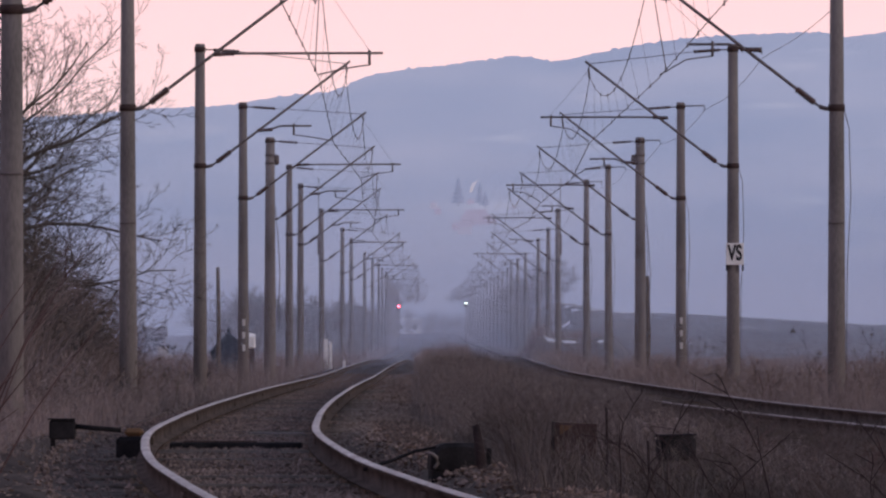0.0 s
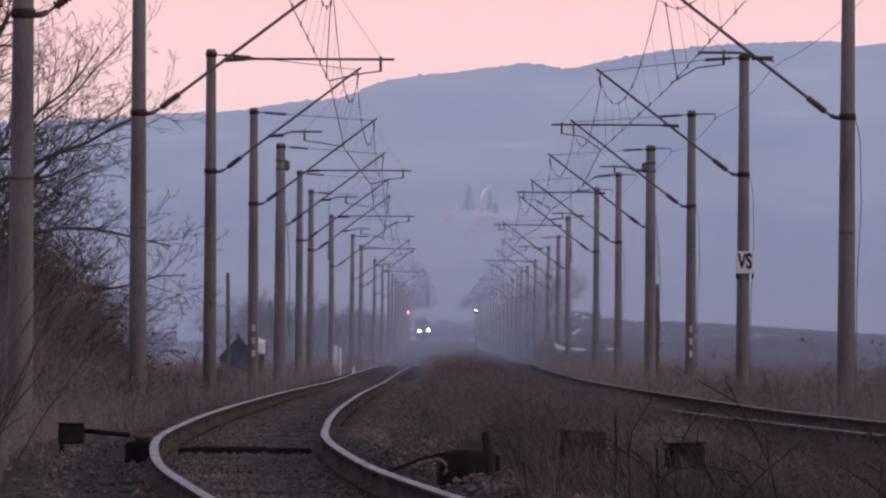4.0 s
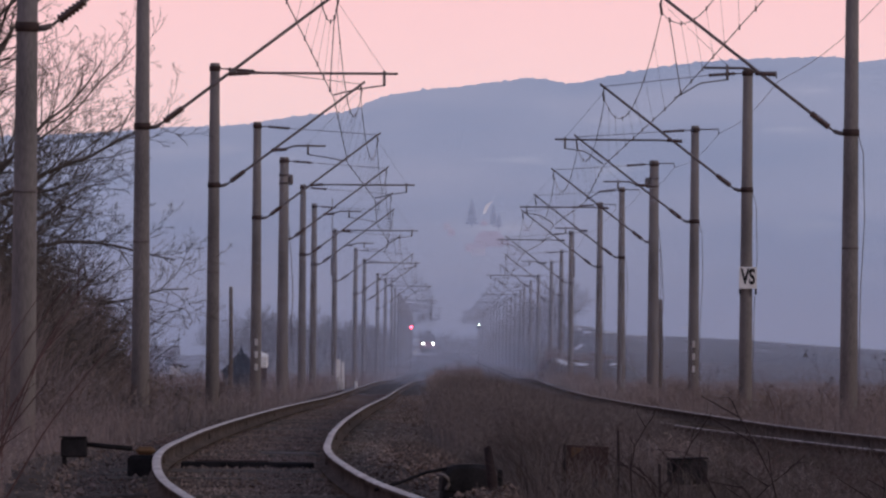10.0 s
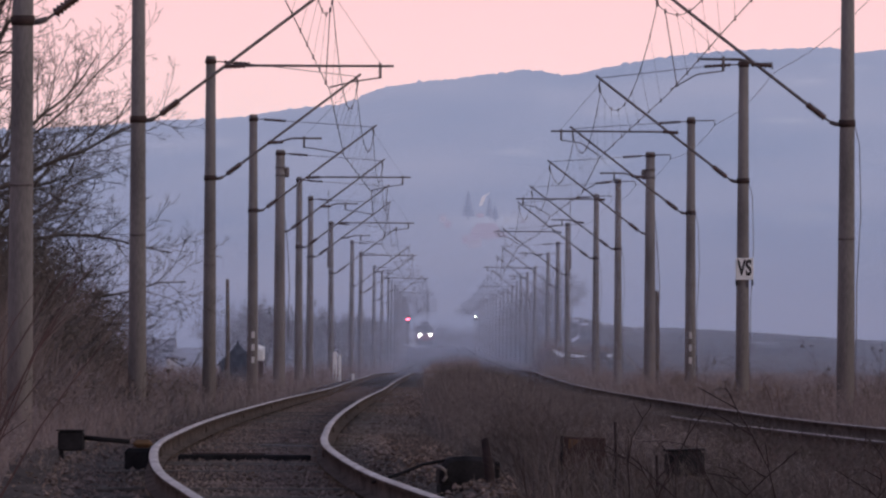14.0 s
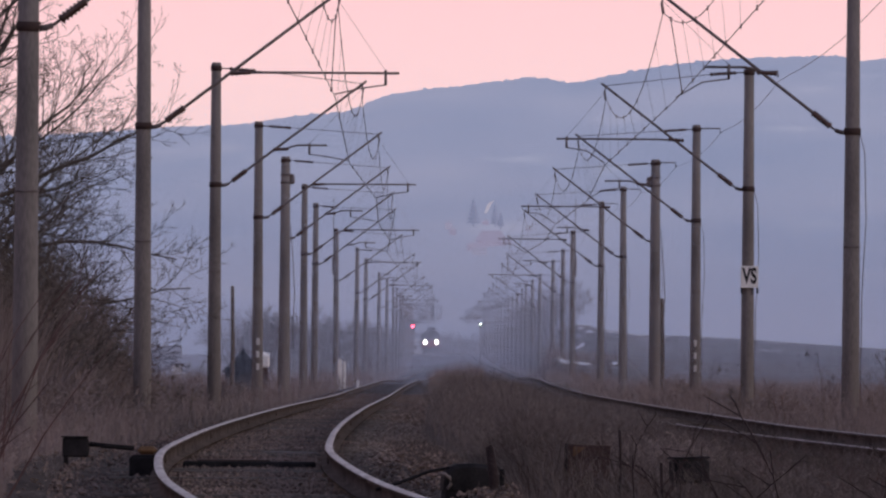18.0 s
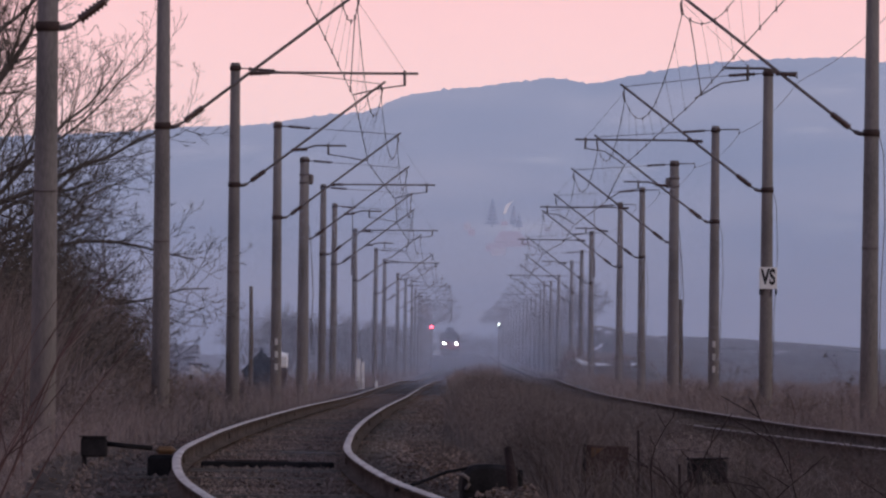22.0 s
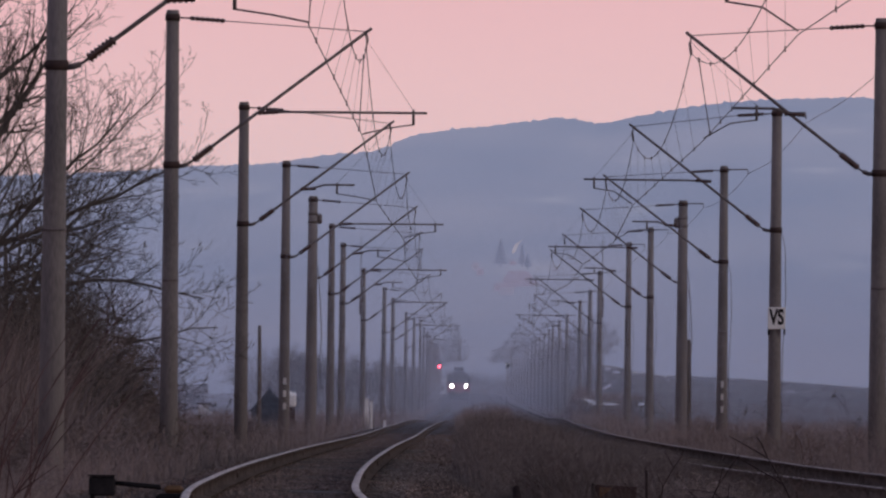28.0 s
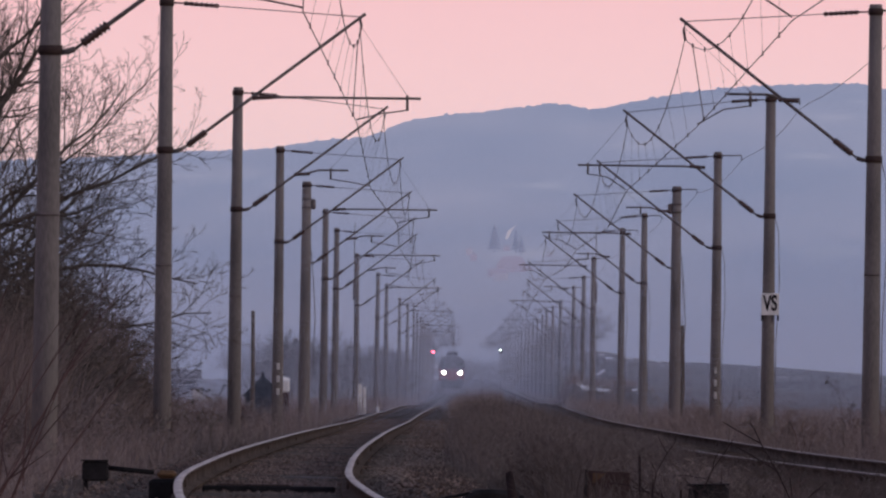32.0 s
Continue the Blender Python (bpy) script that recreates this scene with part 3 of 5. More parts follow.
# ---------------------------------------------------------------- train
def build_train():
    loco = tagged(empty("locomotive"), "dark electric locomotive with a red front and two lit headlights", "locomotive")
    # the front is at y = 0 and looks down the line towards -y
    bm = bmesh.new()
    ring = []
    prof = [(-1.5, 0.95), (-1.5, 2.9), (-1.38, 3.3), (-1.05, 3.62), (-0.5, 3.78), (0.5, 3.78), (1.05, 3.62), (1.38, 3.3), (1.5, 2.9), (1.5, 0.95)]
    for y, sx, sz in ((0.0, 0.93, 0.97), (0.35, 1, 1), (19.4, 1, 1), (19.75, 0.93, 0.97)):
        ring.append([bm.verts.new((px * sx, y, 0.95 + (pz - 0.95) * sz)) for px, pz in prof])
    for a, b in zip(ring, ring[1:]):
        for i in range(len(prof)):
            bm.faces.new((a[i], a[(i + 1) % len(prof)], b[(i + 1) % len(prof)], b[i]))
    bm.faces.new(ring[0][::-1])
    bm.faces.new(ring[-1])
    part("body", bm, M_LOCO, loco)
    part("red_band", box(bmesh.new(), -1.41, -0.012, 1.0, 1.41, 0.05, 2.25, 0.004), M_RED, loco, "red painted lower front")
    for sx in (-1, 1):
        part("windscreen", box(bmesh.new(), sx * 0.68 - 0.55, -0.02, 2.45, sx * 0.68 + 0.55, 0.06, 3.15, 0.02), M_GLASS, loco, "dark cab window")
        lamp = part("headlight", tube(bmesh.new(), [(sx * 0.9, -0.06, 1.9), (sx * 0.9, 0.02, 1.9)], 0.23, 18), M_LAMP, loco, "lit round headlight")
        part("rim", tube(bmesh.new(), [(sx * 0.9, -0.05, 1.9), (sx * 0.9, 0.01, 1.9)], 0.3, 18), M_BLACK, lamp)
        part("buffer", tube(bmesh.new(), [(sx * 0.87, -0.55, 1.06), (sx * 0.87, -0.5, 1.06), (sx * 0.87, -0.48, 1.06), (sx * 0.87, 0, 1.06)], [0.24, 0.25, 0.08, 0.1], 14), M_BLACK, loco)
    part("buffer_beam", box(bmesh.new(), -1.35, -0.05, 0.55, 1.35, 0.3, 1.0, 0.03), M_BLACK, loco)
    part("snow_plough", box(bmesh.new(), -1.25, -0.1, 0.12, 1.25, 0.05, 0.5, 0.03), M_BLACK, loco)
    part("coupling", box(bmesh.new(), -0.08, -0.4, 0.85, 0.08, 0, 1.12, 0.02), M_BLACK, loco)
    part("roof_gear", box(bmesh.new(), -0.62, 2.0, 3.7, 0.62, 17.5, 4.3, 0.1), M_LOCO, loco, "grey roof equipment")
    bm = bmesh.new()
    for sx in (-1, 1):
        tube(bm, [(sx * 0.5, 4.6, 4.1), (sx * 0.45, 5.8, 4.7), (sx * 0.55, 4.5, 5.08)], 0.03, 6)
    tube(bm, [(-0.95, 4.5, 5.0), (-0.7, 4.5, 5.1), (0.7, 4.5, 5.1), (0.95, 4.5, 5.0)], 0.03, 6)
    part("pantograph", bm, M_STEEL, loco)
    for y0 in (3.2, 13.0):
        bogie = part("bogie", box(bmesh.new(), -1.15, y0 - 1.2, 0.45, 1.15, y0 + 4.6, 0.95, 0.05), M_BLACK, loco)
        for dy in (-0.5, 1.7, 3.9):
            for sx in (-1, 1):
                part("wheel", tube(bmesh.new(), [(sx * 0.71, y0 + dy, 0.6), (sx * 0.8, y0 + dy, 0.6)], 0.6, 20), M_STEEL, bogie)
    return loco


loco = build_train()


def train_rows():
    rows = []
    for k in range(65):
        t = k * 0.5
        y = 1830 - 19.5 * t - 0.2 * t * t
        x, z = float(LEFT(y)), float(RISE(y))
        heading = math.degrees(math.atan2(-(float(LEFT(y + 10)) - float(LEFT(y - 10))), 20))
        rows.append((t, pose(x, y, z, 0, 0, heading)))
    return rows


# ---------------------------------------------------------------- plants
def blades(name, n, place, hmin, hmax, width, lean, mat, label, seed, category="weeds"):
    """n dry stems: thin two-step ribbons, all in one mesh. place(rng, n) gives x, y and a height factor."""
    rng = np.random.default_rng(seed)
    x, y, k = place(rng, n)
    n = len(x)
    z = ground_z(x, y) - 0.03
    h = rng.uniform(hmin, hmax, n) * k
    a = rng.uniform(0, 2 * np.pi, n)
    ln = np.minimum(np.abs(rng.normal(0, lean, n)), 1.5 * lean) * h
    dx, dy = np.cos(a) * ln, np.sin(a) * ln
    b = rng.normal(0, 0.6, n)
    wx, wy = np.cos(b), np.sin(b)
    w = width * rng.uniform(0.6, 1.5, n) * (0.6 + 0.4 * y / 80)
    V = np.zeros((n, 5, 3))
    for i, (s, f) in enumerate(((0, 1.0), (0.55, 0.8))):
        for j, sg in enumerate((-1, 1)):
            V[:, 2 * i + j, 0] = x + dx * s**1.6 + sg * wx * w * f * 0.5
            V[:, 2 * i + j, 1] = y + dy * s**1.6 + sg * wy * w * f * 0.5
            V[:, 2 * i + j, 2] = z + h * s
    V[:, 4] = np.stack([x + dx, y + dy, z + h * (1 - 0.15 * lean)], -1)
    base = np.arange(n)[:, None] * 5
    quads = base + np.array([0, 1, 3, 2])
    tris = base + np.array([2, 3, 4])
    me = bpy.data.meshes.new(name)
    nv = n * 5
    me.vertices.add(nv)
    me.vertices.foreach_set("co", V.reshape(-1))
    loops = np.concatenate([quads.reshape(-1), tris.reshape(-1)])
    me.loops.add(len(loops))
    me.loops.foreach_set("vertex_index", loops.astype(np.int32))
    starts = np.concatenate([np.arange(n) * 4, n * 4 + np.arange(n) * 3])
    me.polygons.add(2 * n)
    me.polygons.foreach_set("loop_start", starts.astype(np.int32))
    me.update(calc_edges=True)
    me.validate()
    me.materials.append(mat)
    return tagged(new(name, me), label, category, kind="stuff")


def place_mid(rng, n):
    y = 46 + 380 * rng.random(n) ** 1.7
    lo, hi = LEFT(y) + 1.65, RIGHT(y) - 1.8
    s = rng.random(n)
    x = lo + (hi - lo) * s
    clump = 0.62 + 0.5 * np.sin(x * 2.3 + y * 0.13) * np.sin(y * 0.21 + x) + 0.35 * rng.random(n) ** 3
    k = clump * (1 - 0.6 * smooth_step(0.72, 0.95, s) * (1 - smooth_step(135, 170, y))) * (0.04 + 0.96 * smooth_step(0.18, 0.28, s)) * (0.8 + 0.2 * smooth_step(80, 130, y) - 0.45 * smooth_step(150, 215, y))
    return x, y, k


def place_right(rng, n):
    y = 92 + 500 * rng.random(n) ** 1.6
    x = RIGHT(y) + 1.75 + (4 + 0.04 * y) * rng.random(n) ** 1.2
    k = 0.7 + 0.45 * np.sin(x * 1.9 + y * 0.11) * np.sin(y * 0.16) + 0.5 * rng.random(n) ** 4
    return x, y, k * (1 - 0.85 * smooth_step(8, 10.5, x) * smooth_step(400, 480, y))


def place_left(rng, n):
    y = 62 + 500 * rng.random(n) ** 1.6
    x = LEFT(y) - 1.9 - (2.5 + 0.05 * y) * rng.random(n)
    k = 0.65 + 0.4 * np.sin(x * 1.7 + y * 0.13) * np.sin(y * 0.19) + 0.6 * rng.random(n) ** 4
    return x, y, k * (0.3 + 0.7 * smooth_step(62, 110, y))


def twig_fuzz(name, n, place, top, width, mat, label, seed, category="brush"):
    """Short side twigs among the stems, in all directions, in one mesh."""
    rng = np.random.default_rng(seed)
    x, y, k = place(rng, n)
    h = top * k * rng.uniform(0.7, 1.0, n) * rng.uniform(0.08, 1.0, n) ** 0.7
    ln = rng.uniform(0.05, 0.17, n)
    d = rng.normal(0, 1, (n, 3)) + np.array((0, 0, 0.5))
    d /= np.linalg.norm(d, axis=1)[:, None]
    c = np.stack([x, y, ground_z(x, y) + h], -1)
    w = np.cross(d, np.array((0.0, 1.0, 0.0))) + 1e-4
    w *= (width * rng.uniform(0.6, 1.4, n) * (0.6 + 0.4 * y / 80) / np.linalg.norm(w, axis=1))[:, None]
    a, b = c - d * ln[:, None] * 0.5, c + d * ln[:, None] * 0.5
    V = np.stack([a - w * 0.5, a + w * 0.5, b], 1).reshape(-1, 3)
    ob = sheet(name, V.tolist(), np.arange(3 * n).reshape(n, 3).tolist(), mat)
    return tagged(ob, label, category, kind="stuff")


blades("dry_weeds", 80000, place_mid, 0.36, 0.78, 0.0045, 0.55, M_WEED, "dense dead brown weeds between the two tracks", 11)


def place_hump(rng, n):
    """Tangle that grows denser and higher towards the crest between the tracks."""
    y = 54 + 180 * rng.random(n) ** 0.9
    lo, hi = LEFT(y) + 1.75, RIGHT(y) - 1.9
    s = 0.27 + 0.68 * rng.random(n)
    x = lo + (hi - lo) * s
    k = (0.4 + 0.6 * smooth_step(0.27, 0.32, s)) * (1 - 0.55 * smooth_step(0.6, 0.95, s) * (1 - smooth_step(135, 170, y))) * (0.78 + 0.25 * np.sin(x * 2.1 + y * 0.17) * np.sin(y * 0.23) + 0.2 * smooth_step(110, 170, y))
    return x, y, k


def place_crest(rng, n):
    """A bank of tall brush on the crest: steep towards the near track, falling off towards the other."""
    y = rng.uniform(90, 150, n)
    x = 0.26 + 0.3 * (1 - smooth_step(90, 118, y)) + 0.12 * np.sin(y * 0.7) - 0.25 * rng.random(n) ** 3 + 2.9 * rng.random(n) ** 1.2
    k = (0.3 + 0.7 * smooth_step(90, 126, y)) * (0.75 + 0.25 * smooth_step(-0.1, 0.2, x)) * (1 - 0.55 * smooth_step(0.7, 2.9, x)) * (0.86 + 0.14 * np.sin(x * 6 + y * 0.8)) * rng.uniform(0.7, 1.0, n)
    return x, y, k


blades("tangled_brush", 40000, place_crest, 1.0, 1.4, 0.005, 0.3, M_BRUSH, "bank of dark leafless brush between the tracks", 24)
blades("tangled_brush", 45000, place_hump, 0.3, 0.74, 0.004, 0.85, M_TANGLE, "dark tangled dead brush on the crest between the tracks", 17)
twig_fuzz("brush_twigs", 60000, place_crest, 1.2, 0.006, M_BRUSH, "fine twigs of the leafless brush between the tracks", 41)
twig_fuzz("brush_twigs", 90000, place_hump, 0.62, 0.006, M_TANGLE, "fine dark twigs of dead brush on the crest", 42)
twig_fuzz("brush_twigs", 70000, place_right, 0.85, 0.006, M_WEEDRED, "fine dry twigs among weeds beside the second track", 43)
twig_fuzz("brush_twigs", 80000, place_left, 0.9, 0.006, M_WEEDRED, "fine dry twigs among weeds below the masts", 44)
blades("dry_weeds", 70000, place_right, 0.35, 0.95, 0.0045, 0.55, M_WEEDRED, "tall dead weeds on the outer side of the second track", 12)
blades("dry_weeds", 70000, place_left, 0.4, 1.0, 0.0045, 0.6, M_WEEDRED, "dead weeds and brush below the masts", 13)


# ---------------------------------------------------------------- trees and brush
def grow(rng, base, way, length, radius, level, out, twigs, deep=5, wide=(22, 58)):
    """Adds one limb and its branches to out and twigs: lists of (points, radii)."""
    steps = 4 if level < 3 else 3
    p, d = Vector(base), Vector(way).normalized()
    pts, rad = [p.copy()], [radius]
    for i in range(steps):
        wob = 0.11 if level < 2 else 0.14
        d = (d + Vector((rng.normal(0, wob), rng.normal(0, wob), rng.normal(0.035, wob)))).normalized()
        p = p + d * length / steps
        pts.append(p.copy())
        rad.append(radius * (1 - 0.62 * (i + 1) / steps))
    (out if level < 2 else twigs).append((pts, rad))
    if level >= deep:
        return
    thin = 0.0095 if length > 0.3 else 0.002
    kids = (5, 6, 5, 4, 3)[level]
    for k in range(kids):
        s = 0.28 + 0.72 * (k + rng.random()) / kids
        i = min(int(s * steps), steps - 1)
        q = pts[i].lerp(pts[i + 1], s * steps - i)
        ax = (pts[i + 1] - pts[i]).normalized()
        side = ax.cross(Vector((rng.normal(), rng.normal(), rng.normal()))).normalized()
        ang = radians(rng.uniform(*(wide if level == 0 else (22, 58))))
        nd = ax * math.cos(ang) + side * math.sin(ang)
        grow(rng, q, nd, length * rng.uniform(0.48, 0.72), max(thin, rad[i] * rng.uniform(0.42, 0.6)), level + 1, out, twigs, deep, wide)


def ribs(name, limbs, mat, parent, sides):
    """All limbs of a list as one mesh of thin tubes."""
    verts, faces = [], []
    for pts, rad in limbs:
        d = (pts[-1] - pts[0]).normalized()
        u = d.cross(Vector((0, 0, 1)))
        u = u.normalized() if u.length > 0.01 else Vector((1, 0, 0))
        w = u.cross(d)
        b = len(verts)
        for p, r in zip(pts, rad):
            for k in range(sides):
                a = 2 * math.pi * k / sides
                v = p + (u * math.cos(a) + w * math.sin(a)) * r
                verts.append((v.x, v.y, v.z))
        for i in range(len(pts) - 1):
            for k in range(sides):
                faces.append((b + i * sides + k, b + i * sides + (k + 1) % sides, b + (i + 1) * sides + (k + 1) % sides, b + (i + 1) * sides + k))
    return sheet(name, verts, faces, mat, parent)


def build_tree(x, y, stems, length, radius, label, seed, lean=0.35, mat=None, category="tree", deep=5, wide=(22, 58)):
    rng = np.random.default_rng(seed)
    z = float(ground_z(x, y)) - 0.1
    tree = tagged(empty("bare_tree", pose(x, y, z)), label, category)
    out, twigs = [], []
    for k in range(stems):
        a = 2 * math.pi * (k + rng.random() * 0.6) / stems
        way = Vector((math.cos(a) * lean, math.sin(a) * lean, 1))
        grow(rng, (0.12 * math.cos(a), 0.12 * math.sin(a), 0), way, length * rng.uniform(0.8, 1.1), radius * rng.uniform(0.8, 1.1), 0, out, twigs, deep, wide)
    tagged(ribs("trunk", out, mat or M_BARK, tree, 6), kind="stuff")
    tagged(ribs("crown", twigs, mat or M_BARK, tree, 3), kind="stuff")
    return tree


def sweep_limb(rng, base, way, length, radius, level, out, twigs, rise):
    """A long limb that bends slowly upwards, with side limbs on both sides and fine tips."""
    steps = (9, 7, 5, 4, 3)[level]
    p, d = Vector(base), Vector(way).normalized()
    pts, rad = [p.copy()], [radius]
    for i in range(steps):
        wob = (0.12, 0.14, 0.16, 0.18, 0.18)[level]
        d = (d + Vector((rng.normal(0, wob), rng.normal(0, wob), rng.normal(rise, wob)))).normalized()
        p = p + d * length / steps
        pts.append(p.copy())
        rad.append(max(0.0042, radius * (1 - 0.8 * (i + 1) / steps)))
    (out if level < 1 else twigs).append((pts, rad))
    if level >= 4 or length < 0.22:
        return
    kids = max(3, int(length * (3.7, 4.7, 5.0, 4.5)[level]))
    turn = rng.uniform(0, 6.28)
    for k in range(kids):
        s = 0.2 + 0.78 * (k + rng.random()) / kids
        i = min(int(s * steps), steps - 1)
        q = pts[i].lerp(pts[i + 1], s * steps - i)
        ax = (pts[i + 1] - pts[i]).normalized()
        u = ax.cross(Vector((0, 0, 1)))
        u = u.normalized() if u.length > 0.05 else Vector((1, 0, 0))
        w = u.cross(ax)
        turn += 2.4 + rng.normal(0, 0.4)
        side = u * math.cos(turn) + w * math.sin(turn)
        ang = radians(rng.uniform(28, 52))
        nd = ax * math.cos(ang) + side * math.sin(ang)
        kid = length * (1.12 - 0.75 * s) * rng.uniform(0.32, 0.58)
        sweep_limb(rng, q, nd, kid, max(0.0048, rad[i] * rng.uniform(0.4, 0.58)), level + 1, out, twigs, 0.05)


def build_wide_tree(x, y, tall, radius, limbs, label, seed):
    """A leaning trunk and long limbs, each (height on the trunk, bearing, slope in degrees, length, bend)."""
    rng = np.random.default_rng(seed)
    z = float(ground_z(x, y)) - 0.1
    tree = tagged(empty("bare_tree", pose(x, y, z)), label, "tree")
    out, twigs = [], []
    stem = [Vector((0.25 * math.sin(2.2 * k / 8), 0.1 * math.sin(k), tall * k / 8)) for k in range(9)]
    out.append((stem, [radius * (1 - 0.085 * k) for k in range(9)]))
    for h, bearing, slope, length, bend in limbs:
        k = min(int(h / tall * 8), 7)
        base = stem[k].lerp(stem[k + 1], h / tall * 8 - k)
        a, e = radians(bearing), radians(slope)
        sweep_limb(rng, base, (math.cos(a) * math.cos(e), math.sin(a) * math.cos(e), math.sin(e)), length, radius * rng.uniform(0.2, 0.34), 0, out, twigs, bend)
    tagged(ribs("trunk", out, M_BARK, tree, 7), kind="stuff")
    tagged(ribs("crown", twigs, M_BARK, tree, 3), kind="stuff")
    return tree


build_wide_tree(-10.4, 178, 9.5, 0.2, [
    (1.5, 8, 10, 4.8, 0.0), (1.9, -35, 14, 4.2, 0.01), (2.2, 30, 6, 4.6, 0.01), (2.6, 2, 12, 5.6, 0.015), (2.1, 4, 10, 5.1, 0.015), (1.8, -5, 12, 5.0, 0.015), (2.9, -20, 4, 4.4, 0.02),
    (3.3, 18, 16, 5.0, 0.02), (3.4, 6, 31, 5.3, 0.02), (3.9, -6, 29, 5.2, 0.02), (3.6, -8, 10, 5.2, 0.03), (3.9, 50, 20, 4.2, 0.02), (4.2, 5, 24, 5.5, 0.02), (4.5, -40, 24, 4.0, 0.03),
    (4.7, 10, 30, 5.6, 0.02), (5.2, -10, 36, 5.0, 0.02), (5.9, 32, 46, 4.0, 0.03), (6.4, 4, 52, 3.8, 0.02), (7.0, -25, 58, 3.6, 0.02), (7.8, 12, 66, 3.4, 0.02)],
    "large bare winter tree with long sweeping limbs", 5)
build_wide_tree(-11.6, 169, 8.5, 0.17, [
    (1.2, 0, 20, 4.2, 0.01), (1.6, 40, 12, 4.0, 0.01), (2.4, -12, 18, 4.6, 0.02), (3.2, 10, 30, 4.6, 0.02), (3.9, -30, 36, 4.2, 0.02),
    (4.6, 20, 44, 4.4, 0.02), (5.3, 0, 52, 4.0, 0.02), (6.0, -20, 60, 3.6, 0.02), (6.8, 15, 66, 3.4, 0.02), (7.6, 170, 50, 3.2, 0.02)],
    "bare winter tree with rising limbs beside the railway", 8)
build_wide_tree(-10.0, 190, 5.0, 0.12, [
    (0.7, 0, 14, 3.6, 0.02), (1.0, 30, 20, 3.4, 0.02), (1.3, -30, 22, 3.6, 0.02), (1.7, 10, 26, 3.6, 0.02), (2.1, -14, 32, 3.4, 0.03), (2.6, 24, 40, 3.2, 0.03), (3.2, 0, 50, 3.0, 0.03), (3.8, -20, 60, 2.6, 0.02)],
    "low bare tree at the edge of a thicket", 17)
build_wide_tree(-9.6, 172, 7.5, 0.13, [
    (0.6, 5, 8, 3.4, 0.0), (0.9, -20, 16, 3.4, 0.01), (1.2, 25, 12, 3.6, 0.01), (1.5, -5, 4, 3.8, 0.01), (1.9, 15, 14, 3.6, 0.02), (2.3, -30, 20, 3.2, 0.02),
    (2.8, 0, 24, 3.4, 0.03), (3.4, 30, 36, 3.2, 0.03), (4.0, -15, 46, 2.9, 0.02), (4.6, 10, 56, 2.6, 0.02), (5.2, -30, 64, 2.3, 0.02), (5.8, 120, 64, 2.2, 0.02), (6.4, 200, 70, 2.0, 0.02)],
    "bare young tree with many fine twigs", 37)
for bx, by, bs in ((-8.3, 168, 71), (-9.2, 160, 72), (-7.9, 180, 73), (-8.8, 150, 74)):
    build_tree(bx, by, 7, 1.7, 0.03, "dense leafless bush below the trees", bs, 0.65, M_THICK, "bush", 4)
build_tree(-4.45, 140, 9, 0.5, 0.012, "dark tangled bush below a mast", 28, 0.7, M_TANGLE, "bush", 4)
build_tree(-4.9, 131, 8, 0.45, 0.012, "dark tangled bush in dead weeds", 29, 0.8, M_TANGLE, "bush", 4)
build_tree(-9.5, 158, 5, 2.6, 0.06, "leafless bush with many thin stems", 19, 0.7, None, "bush")
build_tree(-7.6, 150, 6, 1.9, 0.04, "leafless bush in front of the tree", 20, 0.7, None, "bush")


def place_thicket(rng, n):
    y = rng.uniform(128, 205, n)
    x = -5.1 - 0.014 * (y - 128) - 8.0 * rng.random(n) ** 0.8
    k = smooth_step(-4.8, -6.7, x + 0.014 * (y - 128)) * (0.6 + 0.5 * np.abs(np.sin(x * 1.3 + y * 0.3))) + 0.15
    return x, y, k


blades("thicket", 60000, place_thicket, 0.6, 2.9, 0.010, 0.5, M_THICK, "dense leafless thicket below the tree", 31, "bushes")


def place_far_brush(rng, n):
    y = rng.uniform(620, 1500, n)
    side = rng.random(n) < 0.6
    x = np.where(side, LEFT(y) - 3.6 - 9 * rng.random(n) ** 1.5, RIGHT(y) + 3.4 + (0.8 + 5 * smooth_step(850, 1100, y)) * rng.random(n) ** 1.5)
    k = 0.5 + 0.5 * np.abs(np.sin(y * 0.03 + x * 0.2))
    return x, y, k


blades("trackside_brush", 16000, place_far_brush, 1.0, 3.6, 0.004, 0.25, M_BARK, "bare hazy brush along the far line", 32, "bushes")

def build_far_trees():
    """Three bare trees, repeated along both sides of the distant line."""
    rng = np.random.default_rng(88)
    kinds = [build_tree(-12.5 - 2 * k, 700 + 20 * k, 3, 2.7 + 0.3 * k, 0.09, "bare tree standing in the mist beside the line", 41 + k, 0.35, None, "tree", 4) for k in range(3)]
    for k in range(34):
        y = 520 + 900 * (k + rng.random()) / 34
        if k % 2 == 0:
            y = 800 + 0.7 * (y - 520)
        x = float(LEFT(y)) - 5.6 - 7 * rng.random() ** 1.4 if k % 2 else float(RIGHT(y)) + 4.4 + 3.5 * rng.random() ** 1.4
        copy_thing(kinds[k % 3], pose(x, y, float(ground_z(x, y)) - 0.1, 0, 0, rng.uniform(0, 360)))


build_far_trees()


def build_end_trees():
    """Bare trees in the haze where the line bends away."""
    rng = np.random.default_rng(89)
    kind = build_tree(3.0, 1905, 3, 3.1, 0.12, "bare tree in thick haze beyond the bend", 45, 0.4, None, "tree", 4)
    for k in range(22):
        y = 1880 + 260 * rng.random()
        x = -11 + 24 * (k + rng.random()) / 22
        copy_thing(kind, pose(x, y, float(ground_z(x, y)) - 0.2 - 1.2 * rng.random(), 0, 0, rng.uniform(0, 360)))


build_end_trees()


